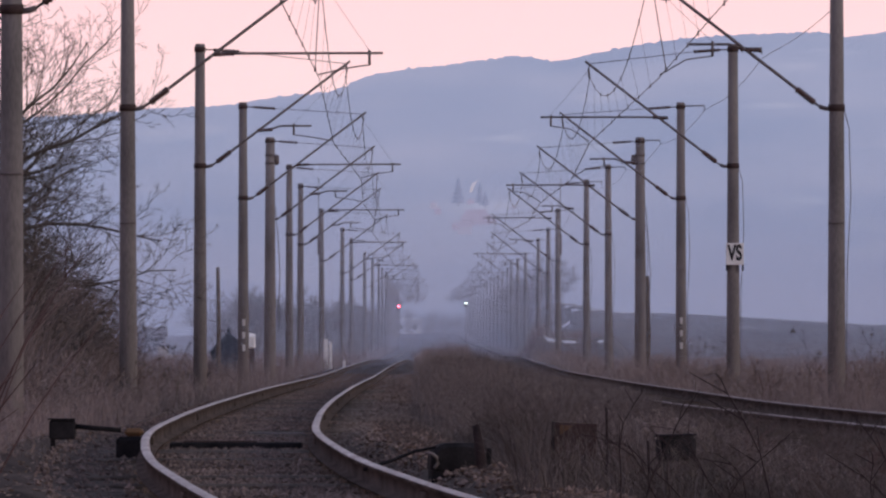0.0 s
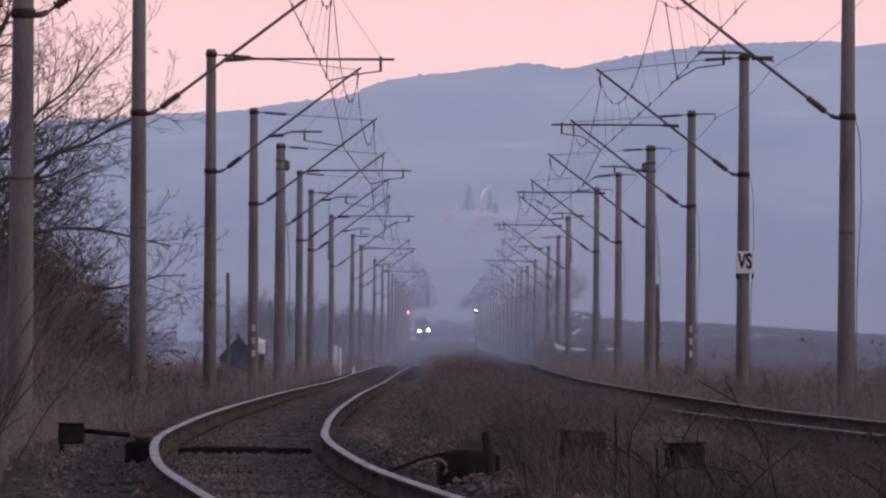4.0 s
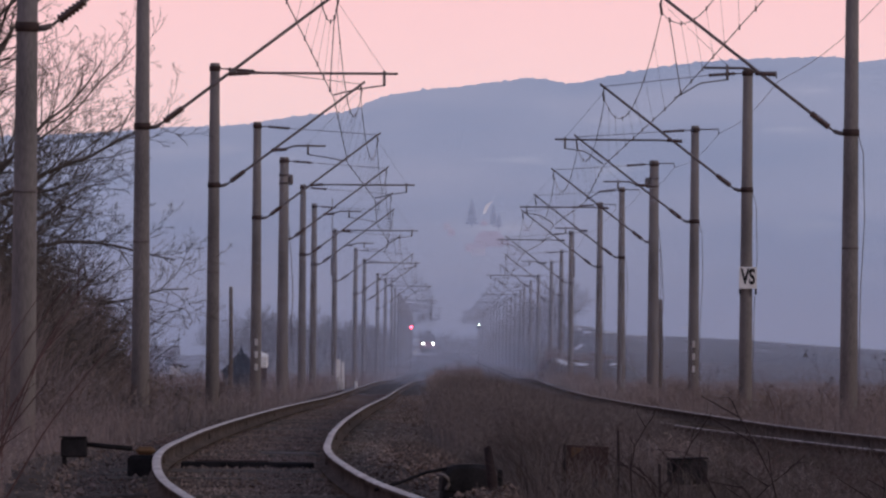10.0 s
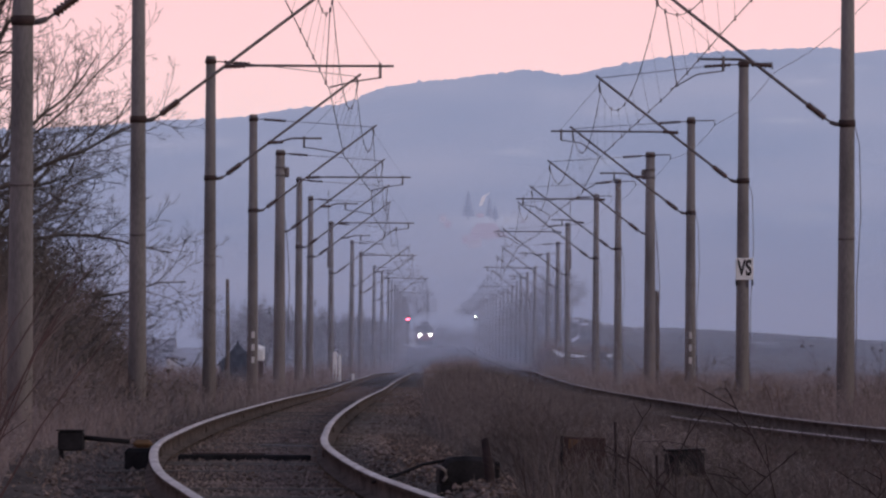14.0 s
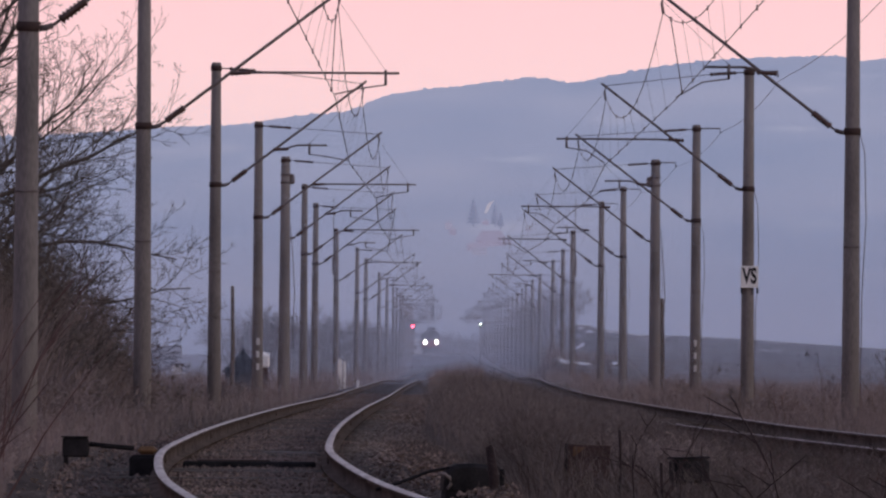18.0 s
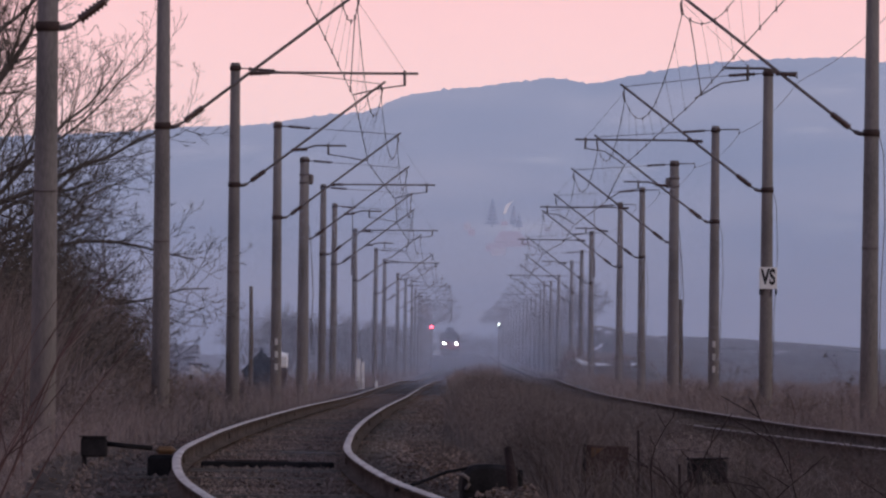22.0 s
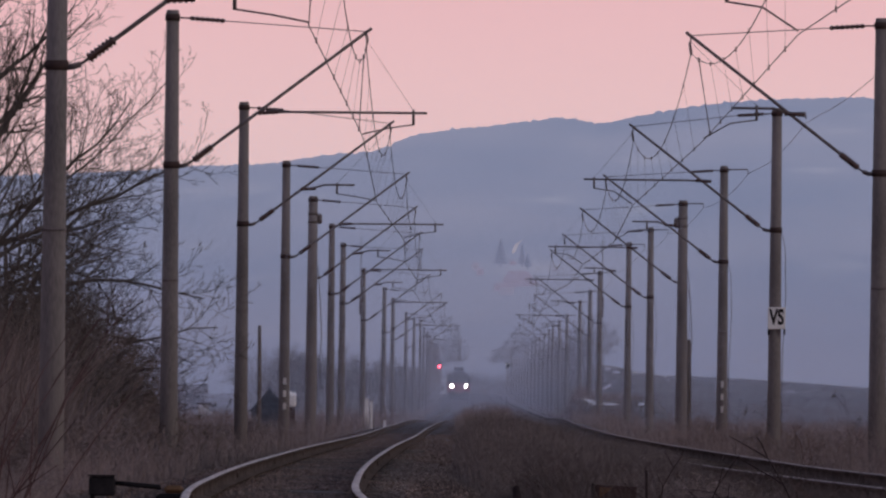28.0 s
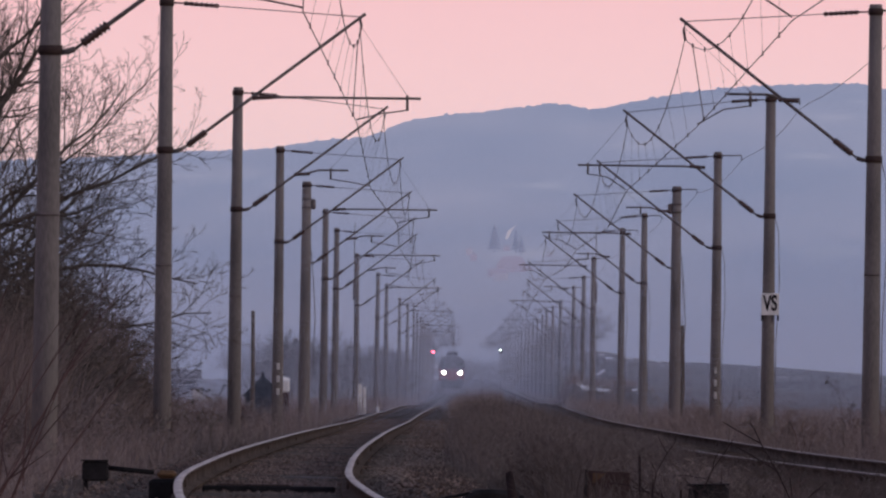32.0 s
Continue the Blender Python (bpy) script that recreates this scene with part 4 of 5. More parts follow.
def build_shrub(x, y, n, reach, tall, seed, label, spin):
    rng = np.random.default_rng(seed)
    z = float(ground_z(x, y)) - 0.05
    shrub = tagged(empty("twig_shrub", pose(x, y, z)), label, "shrub")
    limbs = []
    for k in range(n):
        lean = rng.uniform(0.05, 1.0) * reach
        a = rng.normal(spin, 0.7)
        h = tall * rng.uniform(0.45, 1.0)
        b = Vector((rng.normal(0, 0.16), rng.normal(0, 0.5), 0))
        pts, rad = [], []
        r0 = rng.uniform(0.006, 0.010)
        for i in range(6):
            s = i / 5
            pts.append(b + Vector((math.cos(a) * lean * h * s**1.15 + rng.normal(0, 0.008), math.sin(a) * lean * h * s, h * s * (1 - 0.12 * s))))
            rad.append(r0 * (1 - 0.7 * s))
        limbs.append((pts, rad))
        for q in range(rng.integers(0, 3)):
            i = int(rng.integers(2, 5))
            d = Vector((rng.normal(0.1, 0.12), rng.normal(0, 0.12), rng.uniform(0.1, 0.3)))
            limbs.append(([pts[i], pts[i] + d * 0.5, pts[i] + d], [r0 * 0.5, r0 * 0.4, r0 * 0.2]))
    tagged(ribs("twig_fan", limbs, M_TWIG, shrub, 5), kind="stuff")


build_shrub(-2.75, 49, 9, 0.75, 1.75, 61, "reddish bare twigs fanning out of a shrub", 0.1)
build_shrub(-3.15, 56, 9, 0.6, 2.3, 62, "tall reddish bare twigs of a shrub", 0.1)
build_shrub(-3.6, 68, 9, 0.55, 2.0, 63, "reddish bare twigs of a shrub", 0.2)


def build_stalk(x, y, tall, seed, label):
    """A dead weed: one bent stem, a few side stems, each with small curled leaf clumps."""
    rng = np.random.default_rng(seed)
    z = float(ground_z(x, y)) - 0.05
    weed = tagged(empty("dead_stalk", pose(x, y, z)), label, "weed", "tall dead stalks")
    bend = rng.normal(0, 0.12)
    stem = [Vector((bend * tall * (k / 7) ** 2 + rng.normal(0, 0.01), rng.normal(0, 0.02), tall * k / 7)) for k in range(8)]
    limbs, tips = [(stem, list(np.linspace(0.007, 0.0035, 8)))], [stem[-1]]
    for k in range(int(rng.integers(3, 6))):
        i = int(rng.integers(3, 7))
        sgn = 1 if k % 2 else -1
        d = Vector((sgn * rng.uniform(0.08, 0.2), rng.normal(0, 0.05), rng.uniform(0.1, 0.28)))
        limbs.append(([stem[i], stem[i] + d * 0.6, stem[i] + d + Vector((sgn * 0.02, 0, -0.01))], [0.0045, 0.004, 0.003]))
        tips.append(stem[i] + d)
    tagged(ribs("stem", limbs, M_BARK, weed, 5), kind="stuff")
    for p in tips:
        bm = bmesh.new()
        for q in range(4):
            a, r = rng.uniform(0, 6.28), rng.uniform(0.012, 0.032)
            o = p + Vector((rng.normal(0, 0.02), rng.normal(0, 0.02), rng.normal(0, 0.025)))
            u, w = Vector((math.cos(a), math.sin(a), rng.normal(0, 0.5))) * r, Vector((0, rng.normal(0, 0.3), 1)) * r * 0.7
            bm.faces.new([bm.verts.new(v) for v in (o - u, o - w + u * 0.2, o + u, o + w - u * 0.2)])
        part("leaf_clump", bm, M_BARK, weed, "curled dead leaves")


STALKS = ((6.22, 140, 1.5), (6.98, 139, 1.4), (7.16, 141, 1.7), (5.3, 170, 1.2), (6.2, 182, 1.3), (-4.1, 139, 1.0), (-3.86, 140, 1.15), (-4.4, 136, 1.05), (-3.95, 146, 1.1))
for k, (wx, wy, tall) in enumerate(STALKS):
    build_stalk(wx, wy, tall, 400 + k, "tall dead weed stalk with curled dark leaves")


def place_front(rng, n):
    y = 44 + 50 * rng.random(n)
    lo, hi = LEFT(y) + 1.35, RIGHT(y) - 1.8
    s = rng.random(n)
    x = lo + (hi - lo) * s
    k = (0.06 + 1.0 * smooth_step(0.16, 0.34, s)) * (1 - 0.45 * smooth_step(0.75, 0.95, s)) * (0.7 + 0.5 * np.sin(x * 4.1 + y * 0.5) * np.sin(y * 0.33))
    bare = smooth_step(-0.3, 0.0, x) * (1 - smooth_step(0.5, 0.7, x)) * (1 - smooth_step(61.5, 63, y))
    low = smooth_step(0.8, 0.95, x) * (1 - smooth_step(1.2, 1.35, x)) * (1 - smooth_step(60, 61, y))
    return x, y, np.maximum(k, 0.06) * (1 - 0.8 * bare) * (1 - 0.55 * low)


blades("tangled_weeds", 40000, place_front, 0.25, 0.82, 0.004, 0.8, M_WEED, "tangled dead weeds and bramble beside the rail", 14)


def place_hide(rng, n):
    y = 54 + 6 * rng.random(n)
    x = np.where(rng.random(n) < 0.5, rng.uniform(1.55, 2.1, n), rng.uniform(0.6, 2.6, n))
    return x, y, 0.6 + 0.4 * np.sin(x * 7.0 + y) + 0.5 * rng.random(n) ** 3


blades("tangled_weeds", 5200, place_hide, 0.2, 0.6, 0.006, 0.8, M_WEED, "thin tangle of dead stalks before the covers", 18)


def place_bed(rng, n):
    y = 70 + 210 * rng.random(n) ** 1.3
    s = rng.normal(-0.2, 1.0, n)
    return LEFT(y) + s, y, 0.4 + 0.6 * rng.random(n)


twig_fuzz("brush_twigs", 50000, place_front, 0.6, 0.0045, M_WEED, "fine dead twigs tangled beside the rail", 45)


def place_shoulder(rng, n):
    y = 84 + 66 * rng.random(n)
    return LEFT(y) + rng.uniform(0.95, 2.4, n), y, 0.4 + 0.6 * rng.random(n)


blades("shoulder_grass", 70000, place_shoulder, 0.03, 0.12, 0.007, 1.3, M_DRYGRASS, "low mat of dead grass on the shoulder of the bed", 19, "grass")
blades("track_grass", 36000, place_bed, 0.04, 0.13, 0.007, 1.2, M_DRYGRASS, "short dead grass tufts between the rails", 15, "grass")


def build_brambles():
    rng = np.random.default_rng(77)
    for k in range(17):
        x0 = 0.9 + 2.4 * rng.random()
        y0 = 44.5 + 7 * rng.random()
        z0 = float(ground_z(x0, y0))
        br = tagged(empty("bramble_stem", pose(x0, y0, z0)), "dark arching leafless bramble stem", "bramble", "bramble stems")
        h, run = rng.uniform(0.4, 0.85), rng.normal(0, 0.35)
        pts = [Vector((run * s + 0.03 * math.sin(9 * s + k), 0, h * math.sin(min(1.0, s * 1.1) * 1.7))) for s in np.linspace(0, 1, 8)]
        limbs = [(pts, list(np.linspace(0.0045, 0.0022, 8)))]
        for q in range(3):
            i = 2 + q
            d = Vector((rng.normal(0, 0.12), 0.02, rng.uniform(0.05, 0.16)))
            limbs.append(([pts[i], pts[i] + d * 0.6, pts[i] + d], [0.004, 0.003, 0.002]))
        ribs("stem", limbs, M_DARKBARK, br, 5)


build_brambles()


def build_low_bushes():
    rng = np.random.default_rng(83)
    for k in range(15):
        y = rng.uniform(47, 74)
        lo, hi = float(LEFT(y)) + 1.5, float(RIGHT(y)) - 1.5
        x = lo + (hi - lo) * rng.uniform(0.12, 0.72)
        build_tree(x, y, 4, rng.uniform(0.28, 0.46), 0.006, "low tangled leafless bush in dead weeds", 200 + k, 0.8, M_TWIG if k % 3 else M_BARK, "bush", 3)


build_low_bushes()


def build_side_bushes():
    rng = np.random.default_rng(85)
    for k in range(18):
        y = rng.uniform(112, 240)
        if k % 2:
            x = max(float(RIGHT(y)) + 2.3, 6.2) + rng.uniform(0, 3.5) * y / 160
        else:
            x = float(LEFT(y)) - 2.6 - rng.uniform(0, 3.0) * y / 160
        build_tree(x, y, 11, rng.uniform(0.55, 0.85), 0.010, "rounded leafless bush in dead weeds", 300 + k, 0.75, M_WEEDRED if k % 3 else M_THICK, "bush", 3)


build_side_bushes()
build_shrub(7.25, 162, 7, 0.25, 2.1, 64, "tall dead weed stalks beside a mast", 0.4)
build_shrub(8.35, 160, 9, 0.3, 2.5, 65, "thin bare shrub beside a mast", 0.2)
build_shrub(6.1, 152, 8, 0.4, 1.5, 66, "dead weed stalks by the second track", 1.2)


# ---------------------------------------------------------------- small things by the line
def build_switch_lever():
    y = 78.0
    lever = tagged(empty("switch_lever", pose(0, y, 0)), "black switch lever with a counterweight beside the rail", "switch lever")
    part("weight", box(bmesh.new(), -3.25, -0.1, 0.02, -3.02, 0.1, 0.19, 0.015), M_BLACK, lever, "black counterweight box")
    part("lid", box(bmesh.new(), -3.265, -0.11, 0.192, -3.02, 0.11, 0.205, 0.004), M_BLACK, lever)
    part("foot", box(bmesh.new(), -3.24, -0.04, -0.4, -3.2, 0.04, 0.018, 0.004), M_BLACK, lever)
    part("bar", tube(bmesh.new(), [(-3.02, 0, 0.135), (-2.62, 0, 0.10)], 0.022, 8), M_BLACK, lever)
    part("housing", box(bmesh.new(), -2.66, -0.14, -0.2, -2.40, 0.14, 0.045, 0.03), M_BLACK, lever)
    part("cover", box(bmesh.new(), -2.59, -0.12, 0.049, -2.42, 0.12, 0.12, 0.03), M_RUSTY, lever, "faded orange cover")


build_switch_lever()


def build_front_things():
    # a rusty board on a short post
    b = tagged(empty("warning_board", pose(1.07, 60.5, 0.215, 0, 2, -8)), "rusty brown board with a worn orange corner", "board")
    part("board", box(bmesh.new(), -0.145, 0, -0.125, 0.145, 0.018, 0.125, 0.004), M_RUST, b)
    bm = bmesh.new()
    vs = [bm.verts.new(v) for v in ((-0.11, -0.004, 0.11), (-0.11, -0.004, 0.035), (-0.025, -0.004, 0.105), (-0.11, 0.0, 0.11), (-0.11, 0.0, 0.035), (-0.025, 0.0, 0.105))]
    for f in ((0, 1, 2), (5, 4, 3), (0, 3, 4, 1), (1, 4, 5, 2), (2, 5, 3, 0)):
        bm.faces.new([vs[i] for i in f])
    part("paint_corner", bm, M_ORANGE, b, "worn orange painted corner")
    part("edge", box(bmesh.new(), -0.165, -0.01, -0.13, -0.148, 0.06, 0.13, 0.003), M_BLACK, b)
    part("post", tube(bmesh.new(), [(0.05, 0.035, -0.75), (0.05, 0.035, 0.1)], 0.011, 8), M_BLACK, b)
    # low dark covers of the point rods, half buried in litter
    c = tagged(empty("rod_cover", pose(0.27, 62, 0.0, 0, 0, 4)), "low black arched metal cover beside the rail", "cover")
    bm = bmesh.new()
    arch = [(math.copysign(abs(math.cos(math.pi * k / 10)) ** 0.6, 5 - k) * 0.2, math.sin(math.pi * k / 10) ** 0.6 * 0.19) for k in range(11)]
    rows = [[bm.verts.new((x * f, y, z * f - 0.0)) for x, z in arch] for y, f in ((-0.2, 0.86), (-0.17, 1.0), (0.2, 1.0))]
    for q, r in zip(rows, rows[1:]):
        for k in range(10):
            bm.faces.new((q[k], q[k + 1], r[k + 1], r[k]))
    bm.faces.new(rows[0])
    bm.faces.new(rows[-1][::-1])
    part("shell", bm, M_BLACK, c)
    part("skirt", box(bmesh.new(), -0.19, -0.19, -0.3, 0.19, 0.2, -0.003, 0.006), M_BLACK, c)
    part("rod", tube(bmesh.new(), [(-0.15, -0.1, 0.16), (-0.3, -0.08, 0.13), (-0.5, -0.04, 0.05), (-0.66, -0.02, 0.0)], 0.012, 8), M_BLACK, c)
    part("hook", tube(bmesh.new(), [(-0.22 + 0.07 * math.cos(a), -0.23, 0.06 + 0.06 * math.sin(a)) for a in (1.9, 1.2, 0.5, -0.2, -0.9)], 0.012, 7), M_STEEL, c, "bent grey steel hook")
    part("side_plate", box(bmesh.new(), 0.205, -0.02, -0.38, 0.24, 0.01, 0.15, 0.008), M_BLACK, c)
    g = tagged(empty("broken_post", pose(0.41, 61.5, 0)), "dark rotten stub of a wooden post", "post")
    part("stub", tube(bmesh.new(), [(0.06, 0, -0.4), (0.02, 0, 0.1), (-0.012, 0, 0.31), (-0.004, 0.0, 0.325)], [0.04, 0.036, 0.027, 0.012], 9), M_DARKBARK, g)
    d = tagged(empty("cable_box", pose(1.80, 62, 0.16, 0, -2, 14)), "small black cable box in the weeds", "box")
    part("shell", box(bmesh.new(), -0.125, -0.1, -0.1, 0.125, 0.1, 0.07, 0.02), M_BLACK, d)
    for sx in (-1, 1):
        part("leg", box(bmesh.new(), sx * 0.11 - 0.015, -0.015, -0.66, sx * 0.11 + 0.015, 0.015, -0.103, 0.003), M_BLACK, d)
    part("lid", box(bmesh.new(), -0.13, -0.105, 0.073, 0.13, 0.105, 0.088, 0.006), M_BLACK, d)
    for x, y, h in ((1.27, 60, 0.74), (1.5, 58, 0.55)):
        z = float(ground_z(x, y))
        st = tagged(empty("iron_stake", pose(x, y, z)), "thin rusty iron stake standing in the weeds", "stake")
        part("rod", tube(bmesh.new(), [(0, 0, -0.1), (0.01, 0, h * 0.6), (0.0, 0, h)], 0.010, 7), M_DARKBARK, st)


build_front_things()


def build_bed_bars():
    x, z = float(LEFT(84)), float(RISE(84) + HUMP(84)) - 0.24
    bar = tagged(empty("rod_trough", pose(x, 84, z, 0, 0, 1.2)), "dark steel trough crossing the bed between the rails", "trough")
    part("trough", box(bmesh.new(), -0.63, -0.12, -0.04, 0.63, 0.12, 0.085, 0.012), M_BLACK, bar)
    part("cover_plate", box(bmesh.new(), -0.5, -0.1, 0.088, 0.2, 0.1, 0.1, 0.004), M_RUST, bar)
    z = float(RISE(96) + HUMP(96)) - 0.24
    pl = tagged(empty("plank", pose(float(LEFT(96)) + 0.3, 96, z + 0.02, 0, 0.6, -2)), "pale weathered plank lying on the bed", "plank")
    part("board", box(bmesh.new(), -0.3, -0.09, -0.02, 0.3, 0.09, 0.035, 0.006), M_CONC, pl)


build_bed_bars()


def build_posts():
    for x, y, top, r, label in ((-6.8, 300, 3.2, 0.075, "old bare wooden post"), (7.75, 300, 2.9, 0.075, "old bare wooden post beside the masts")):
        z = float(ground_z(x, y))
        p = tagged(empty("wooden_post", pose(x, y, z)), label, "post")
        part("shaft", tube(bmesh.new(), [(0, 0, -0.3), (0.03, 0, (top - z) * 0.5), (0, 0, top - z)], [r * 1.15, r, r * 0.8], 10), M_BARK, p)
    for x, h, r in ((-3.77, 1.22, 0.085), (-3.58, 1.06, 0.06), (-3.03, 0.24, 0.06)):
        z = float(ground_z(x, 360))
        p = tagged(empty("marker_post", pose(x, 360, z)), "short white painted concrete marker post", "post", "white marker posts")
        part("shaft", box(bmesh.new(), -r, -r, -0.2, r, r, h, 0.02), M_WHITE, p)
        part("cap", box(bmesh.new(), -r - 0.01, -r - 0.01, h + 0.003, r + 0.01, r + 0.01, h + 0.05, 0.015), M_WHITE, p)
    z = float(ground_z(-7.1, 332))
    sh = tagged(empty("shed", pose(-7.1, 332, z) @ Matrix.Diagonal((0.52, 0.52, 0.93, 1))), "small dark blue-grey shed with a steep gabled roof", "shed")
    part("wall", box(bmesh.new(), -1.3, -1, -0.2, 1.3, 1, 1.1, 0.02), M_TARP, sh)
    bm = bmesh.new()
    vs = [bm.verts.new(v) for v in ((-1.5, -1.2, 1.05), (0, -1.2, 1.95), (1.5, -1.2, 1.05), (-1.5, 1.2, 1.05), (0, 1.2, 1.95), (1.5, 1.2, 1.05))]
    for f in ((0, 1, 2), (5, 4, 3), (0, 3, 4, 1), (1, 4, 5, 2), (2, 5, 3, 0)):
        bm.faces.new([vs[i] for i in f])
    part("roof", bm, M_TARP, sh)
    part("finial", tube(bmesh.new(), [(0, -1.0, 1.9), (0, -1.0, 2.08)], [0.12, 0.06], 8), M_TARP, sh)
    w = tagged(empty("small_hut", pose(-6.52, 338, 0)), "tiny whitewashed hut on a dark plinth", "hut")
    part("plinth", box(bmesh.new(), -0.26, -0.3, z - 0.2, 0.26, 0.3, 0.39, 0.02), M_ROOF, w, "dark plinth")
    part("wall", box(bmesh.new(), -0.29, -0.33, 0.393, 0.29, 0.33, 0.86, 0.05), M_WHITE, w)
    part("roof", tube(bmesh.new(), [(0, 0, 0.863), (0, 0, 0.93), (0, 0, 1.0)], [0.36, 0.26, 0.05], 4), M_WHITE, w)


build_posts()


def build_ruin():
    x, y = -448 * 520 / FOCUS, 520.0
    z = float(ground_z(x, y))
    ru = tagged(empty("ruined_wall", pose(x, y, z)), "low broken pale wall standing in the fields", "wall")
    part("wall_stub", box(bmesh.new(), -0.45, 0, -0.2, 0.15, 0.3, 1.15, 0.04), M_WALL, ru)
    part("wall_stub", box(bmesh.new(), 0.17, 0, -0.2, 0.75, 0.3, 0.7, 0.04), M_WALL, ru)
    part("wall_stub", box(bmesh.new(), -1.3, 0.05, -0.2, -0.47, 0.3, 0.45, 0.04), M_WALL, ru)
    part("lintel", box(bmesh.new(), -0.6, -0.05, 1.153, 0.3, 0.35, 1.28, 0.02), M_ROOF, ru, "dark beam on the wall")


build_ruin()


def build_house(x, y, w, h, roof_h, wall_mat, roof_mat, label, name="house", deep=5.0):
    z = float(ground_z(x, y))
    ho = tagged(empty(name, pose(x, y, z)), label, "house")
    part("wall", box(bmesh.new(), -w / 2, 0, -0.3, w / 2, deep, h, 0.02), wall_mat, ho)
    bm = bmesh.new()
    e = w / 2 + 0.3
    vs = [bm.verts.new(v) for v in ((-e, -0.3, h), (e, -0.3, h), (e, deep + 0.3, h), (-e, deep + 0.3, h), (-e, deep / 2, h + roof_h), (e, deep / 2, h + roof_h))]
    for f in ((0, 1, 5, 4), (2, 3, 4, 5), (1, 2, 5), (3, 0, 4), (3, 2, 1, 0)):
        bm.faces.new([vs[i] for i in f])
    part("roof", bm, roof_mat, ho)
    for k in (-1, 1):
        part("window", box(bmesh.new(), k * w / 4 - 0.4, -0.02, h * 0.4, k * w / 4 + 0.4, 0.05, h * 0.8, 0.01), M_GLASS, ho)
    return ho


build_house(-24.9, 820, 2.5, 1.5, 0.9, M_ROOF, M_ROOF, "low dark outbuilding in the fields")
build_house(-27.5, 700, 2.6, 2.0, 1.0, M_WALL, M_ROOF, "small pale house behind the thicket")
build_house(-2.4, 1950, 6.0, 2.9, 0.9, M_WHITE, M_WHITE, "pale house where the line bends away")


def ground_hit(u, v):
    """Where the sight line u, v (in 1/FOCUS radians from the line's own direction) meets the ground."""
    for k in range(700):
        y = 300 + 1.5 * k
        if float(ground_z(u * y / FOCUS, y)) >= 0.95 + v * y / FOCUS:
            return u * y / FOCUS, y
    return None


def build_snow():
    rng = np.random.default_rng(9)
    for u, v, w, d in ((222, -8, 2, 3), (229, -13, 4, 3), (238, -16, 10, 2.5), (266, -16, 18, 2), (322, -16, 8, 0.9), (263, 16, 6, 7), (257, 12, 4, 5), (240, 0, 3, 5),
                       (262, 46, 8, 6), (276, 42, 9, 6), (312, 41, 9, 4), (364, 35, 5, 5), (371, 29, 4, 6), (178, 50, 7, 6), (186, 55, 5, 5), (480, 35, 6, 2), (585, 10, 14, 1.2), (612, 9, 8, 1.0), (660, 6, 6, 1.0)):
        spot = ground_hit(u, v)
        if spot is None:
            continue
        x, y = spot
        w = w * y / FOCUS
        n = 18
        rim = []
        for k in range(n):
            a = 2 * math.pi * k / n
            r = rng.uniform(0.55, 1.0)
            px, py = x + w * r * math.cos(a), y + d * r * math.sin(a)
            rim.append((px, py, float(ground_z(px, py)) + 0.05))
        verts = [(x, y, float(ground_z(x, y)) + 0.1)] + rim
        faces = [(0, 1 + k, 1 + (k + 1) % n) for k in range(n)]
        tagged(sheet("snow_patch", verts, faces, M_SNOW), "thin patch of old snow lying in a furrow", "snow", "patches of old snow")


build_snow()


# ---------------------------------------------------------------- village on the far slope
# Far things are no lamps; their hazy look is painted as a glow.
def haze_glow_material(name, colour):
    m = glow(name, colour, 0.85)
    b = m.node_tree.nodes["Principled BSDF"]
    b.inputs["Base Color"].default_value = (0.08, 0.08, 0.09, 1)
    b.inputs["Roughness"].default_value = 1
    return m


M_FARTREE = haze_glow_material("conifer_haze_glow", (0.20, 0.225, 0.355))
M_FARSNOW = haze_glow_material("snow_haze_glow", (0.56, 0.50, 0.58))
M_FARWALL = haze_glow_material("wall_haze_glow", (0.36, 0.335, 0.465))
M_FARROOF = haze_glow_material("roof_haze_glow", (0.335, 0.287, 0.415))


def hill_y(u, v):
    """The spot of the far slope for a sight line u, v (in 1/FOCUS radians from the line's own direction)."""
    for k in range(400):
        y = 2500 + 4.25 * k
        s = (y - 2500) / 1700
        top = 0.95 + 491 * 4200 / FOCUS
        if top * s**1.25 >= 0.95 + v * y / FOCUS:
            break
    return y


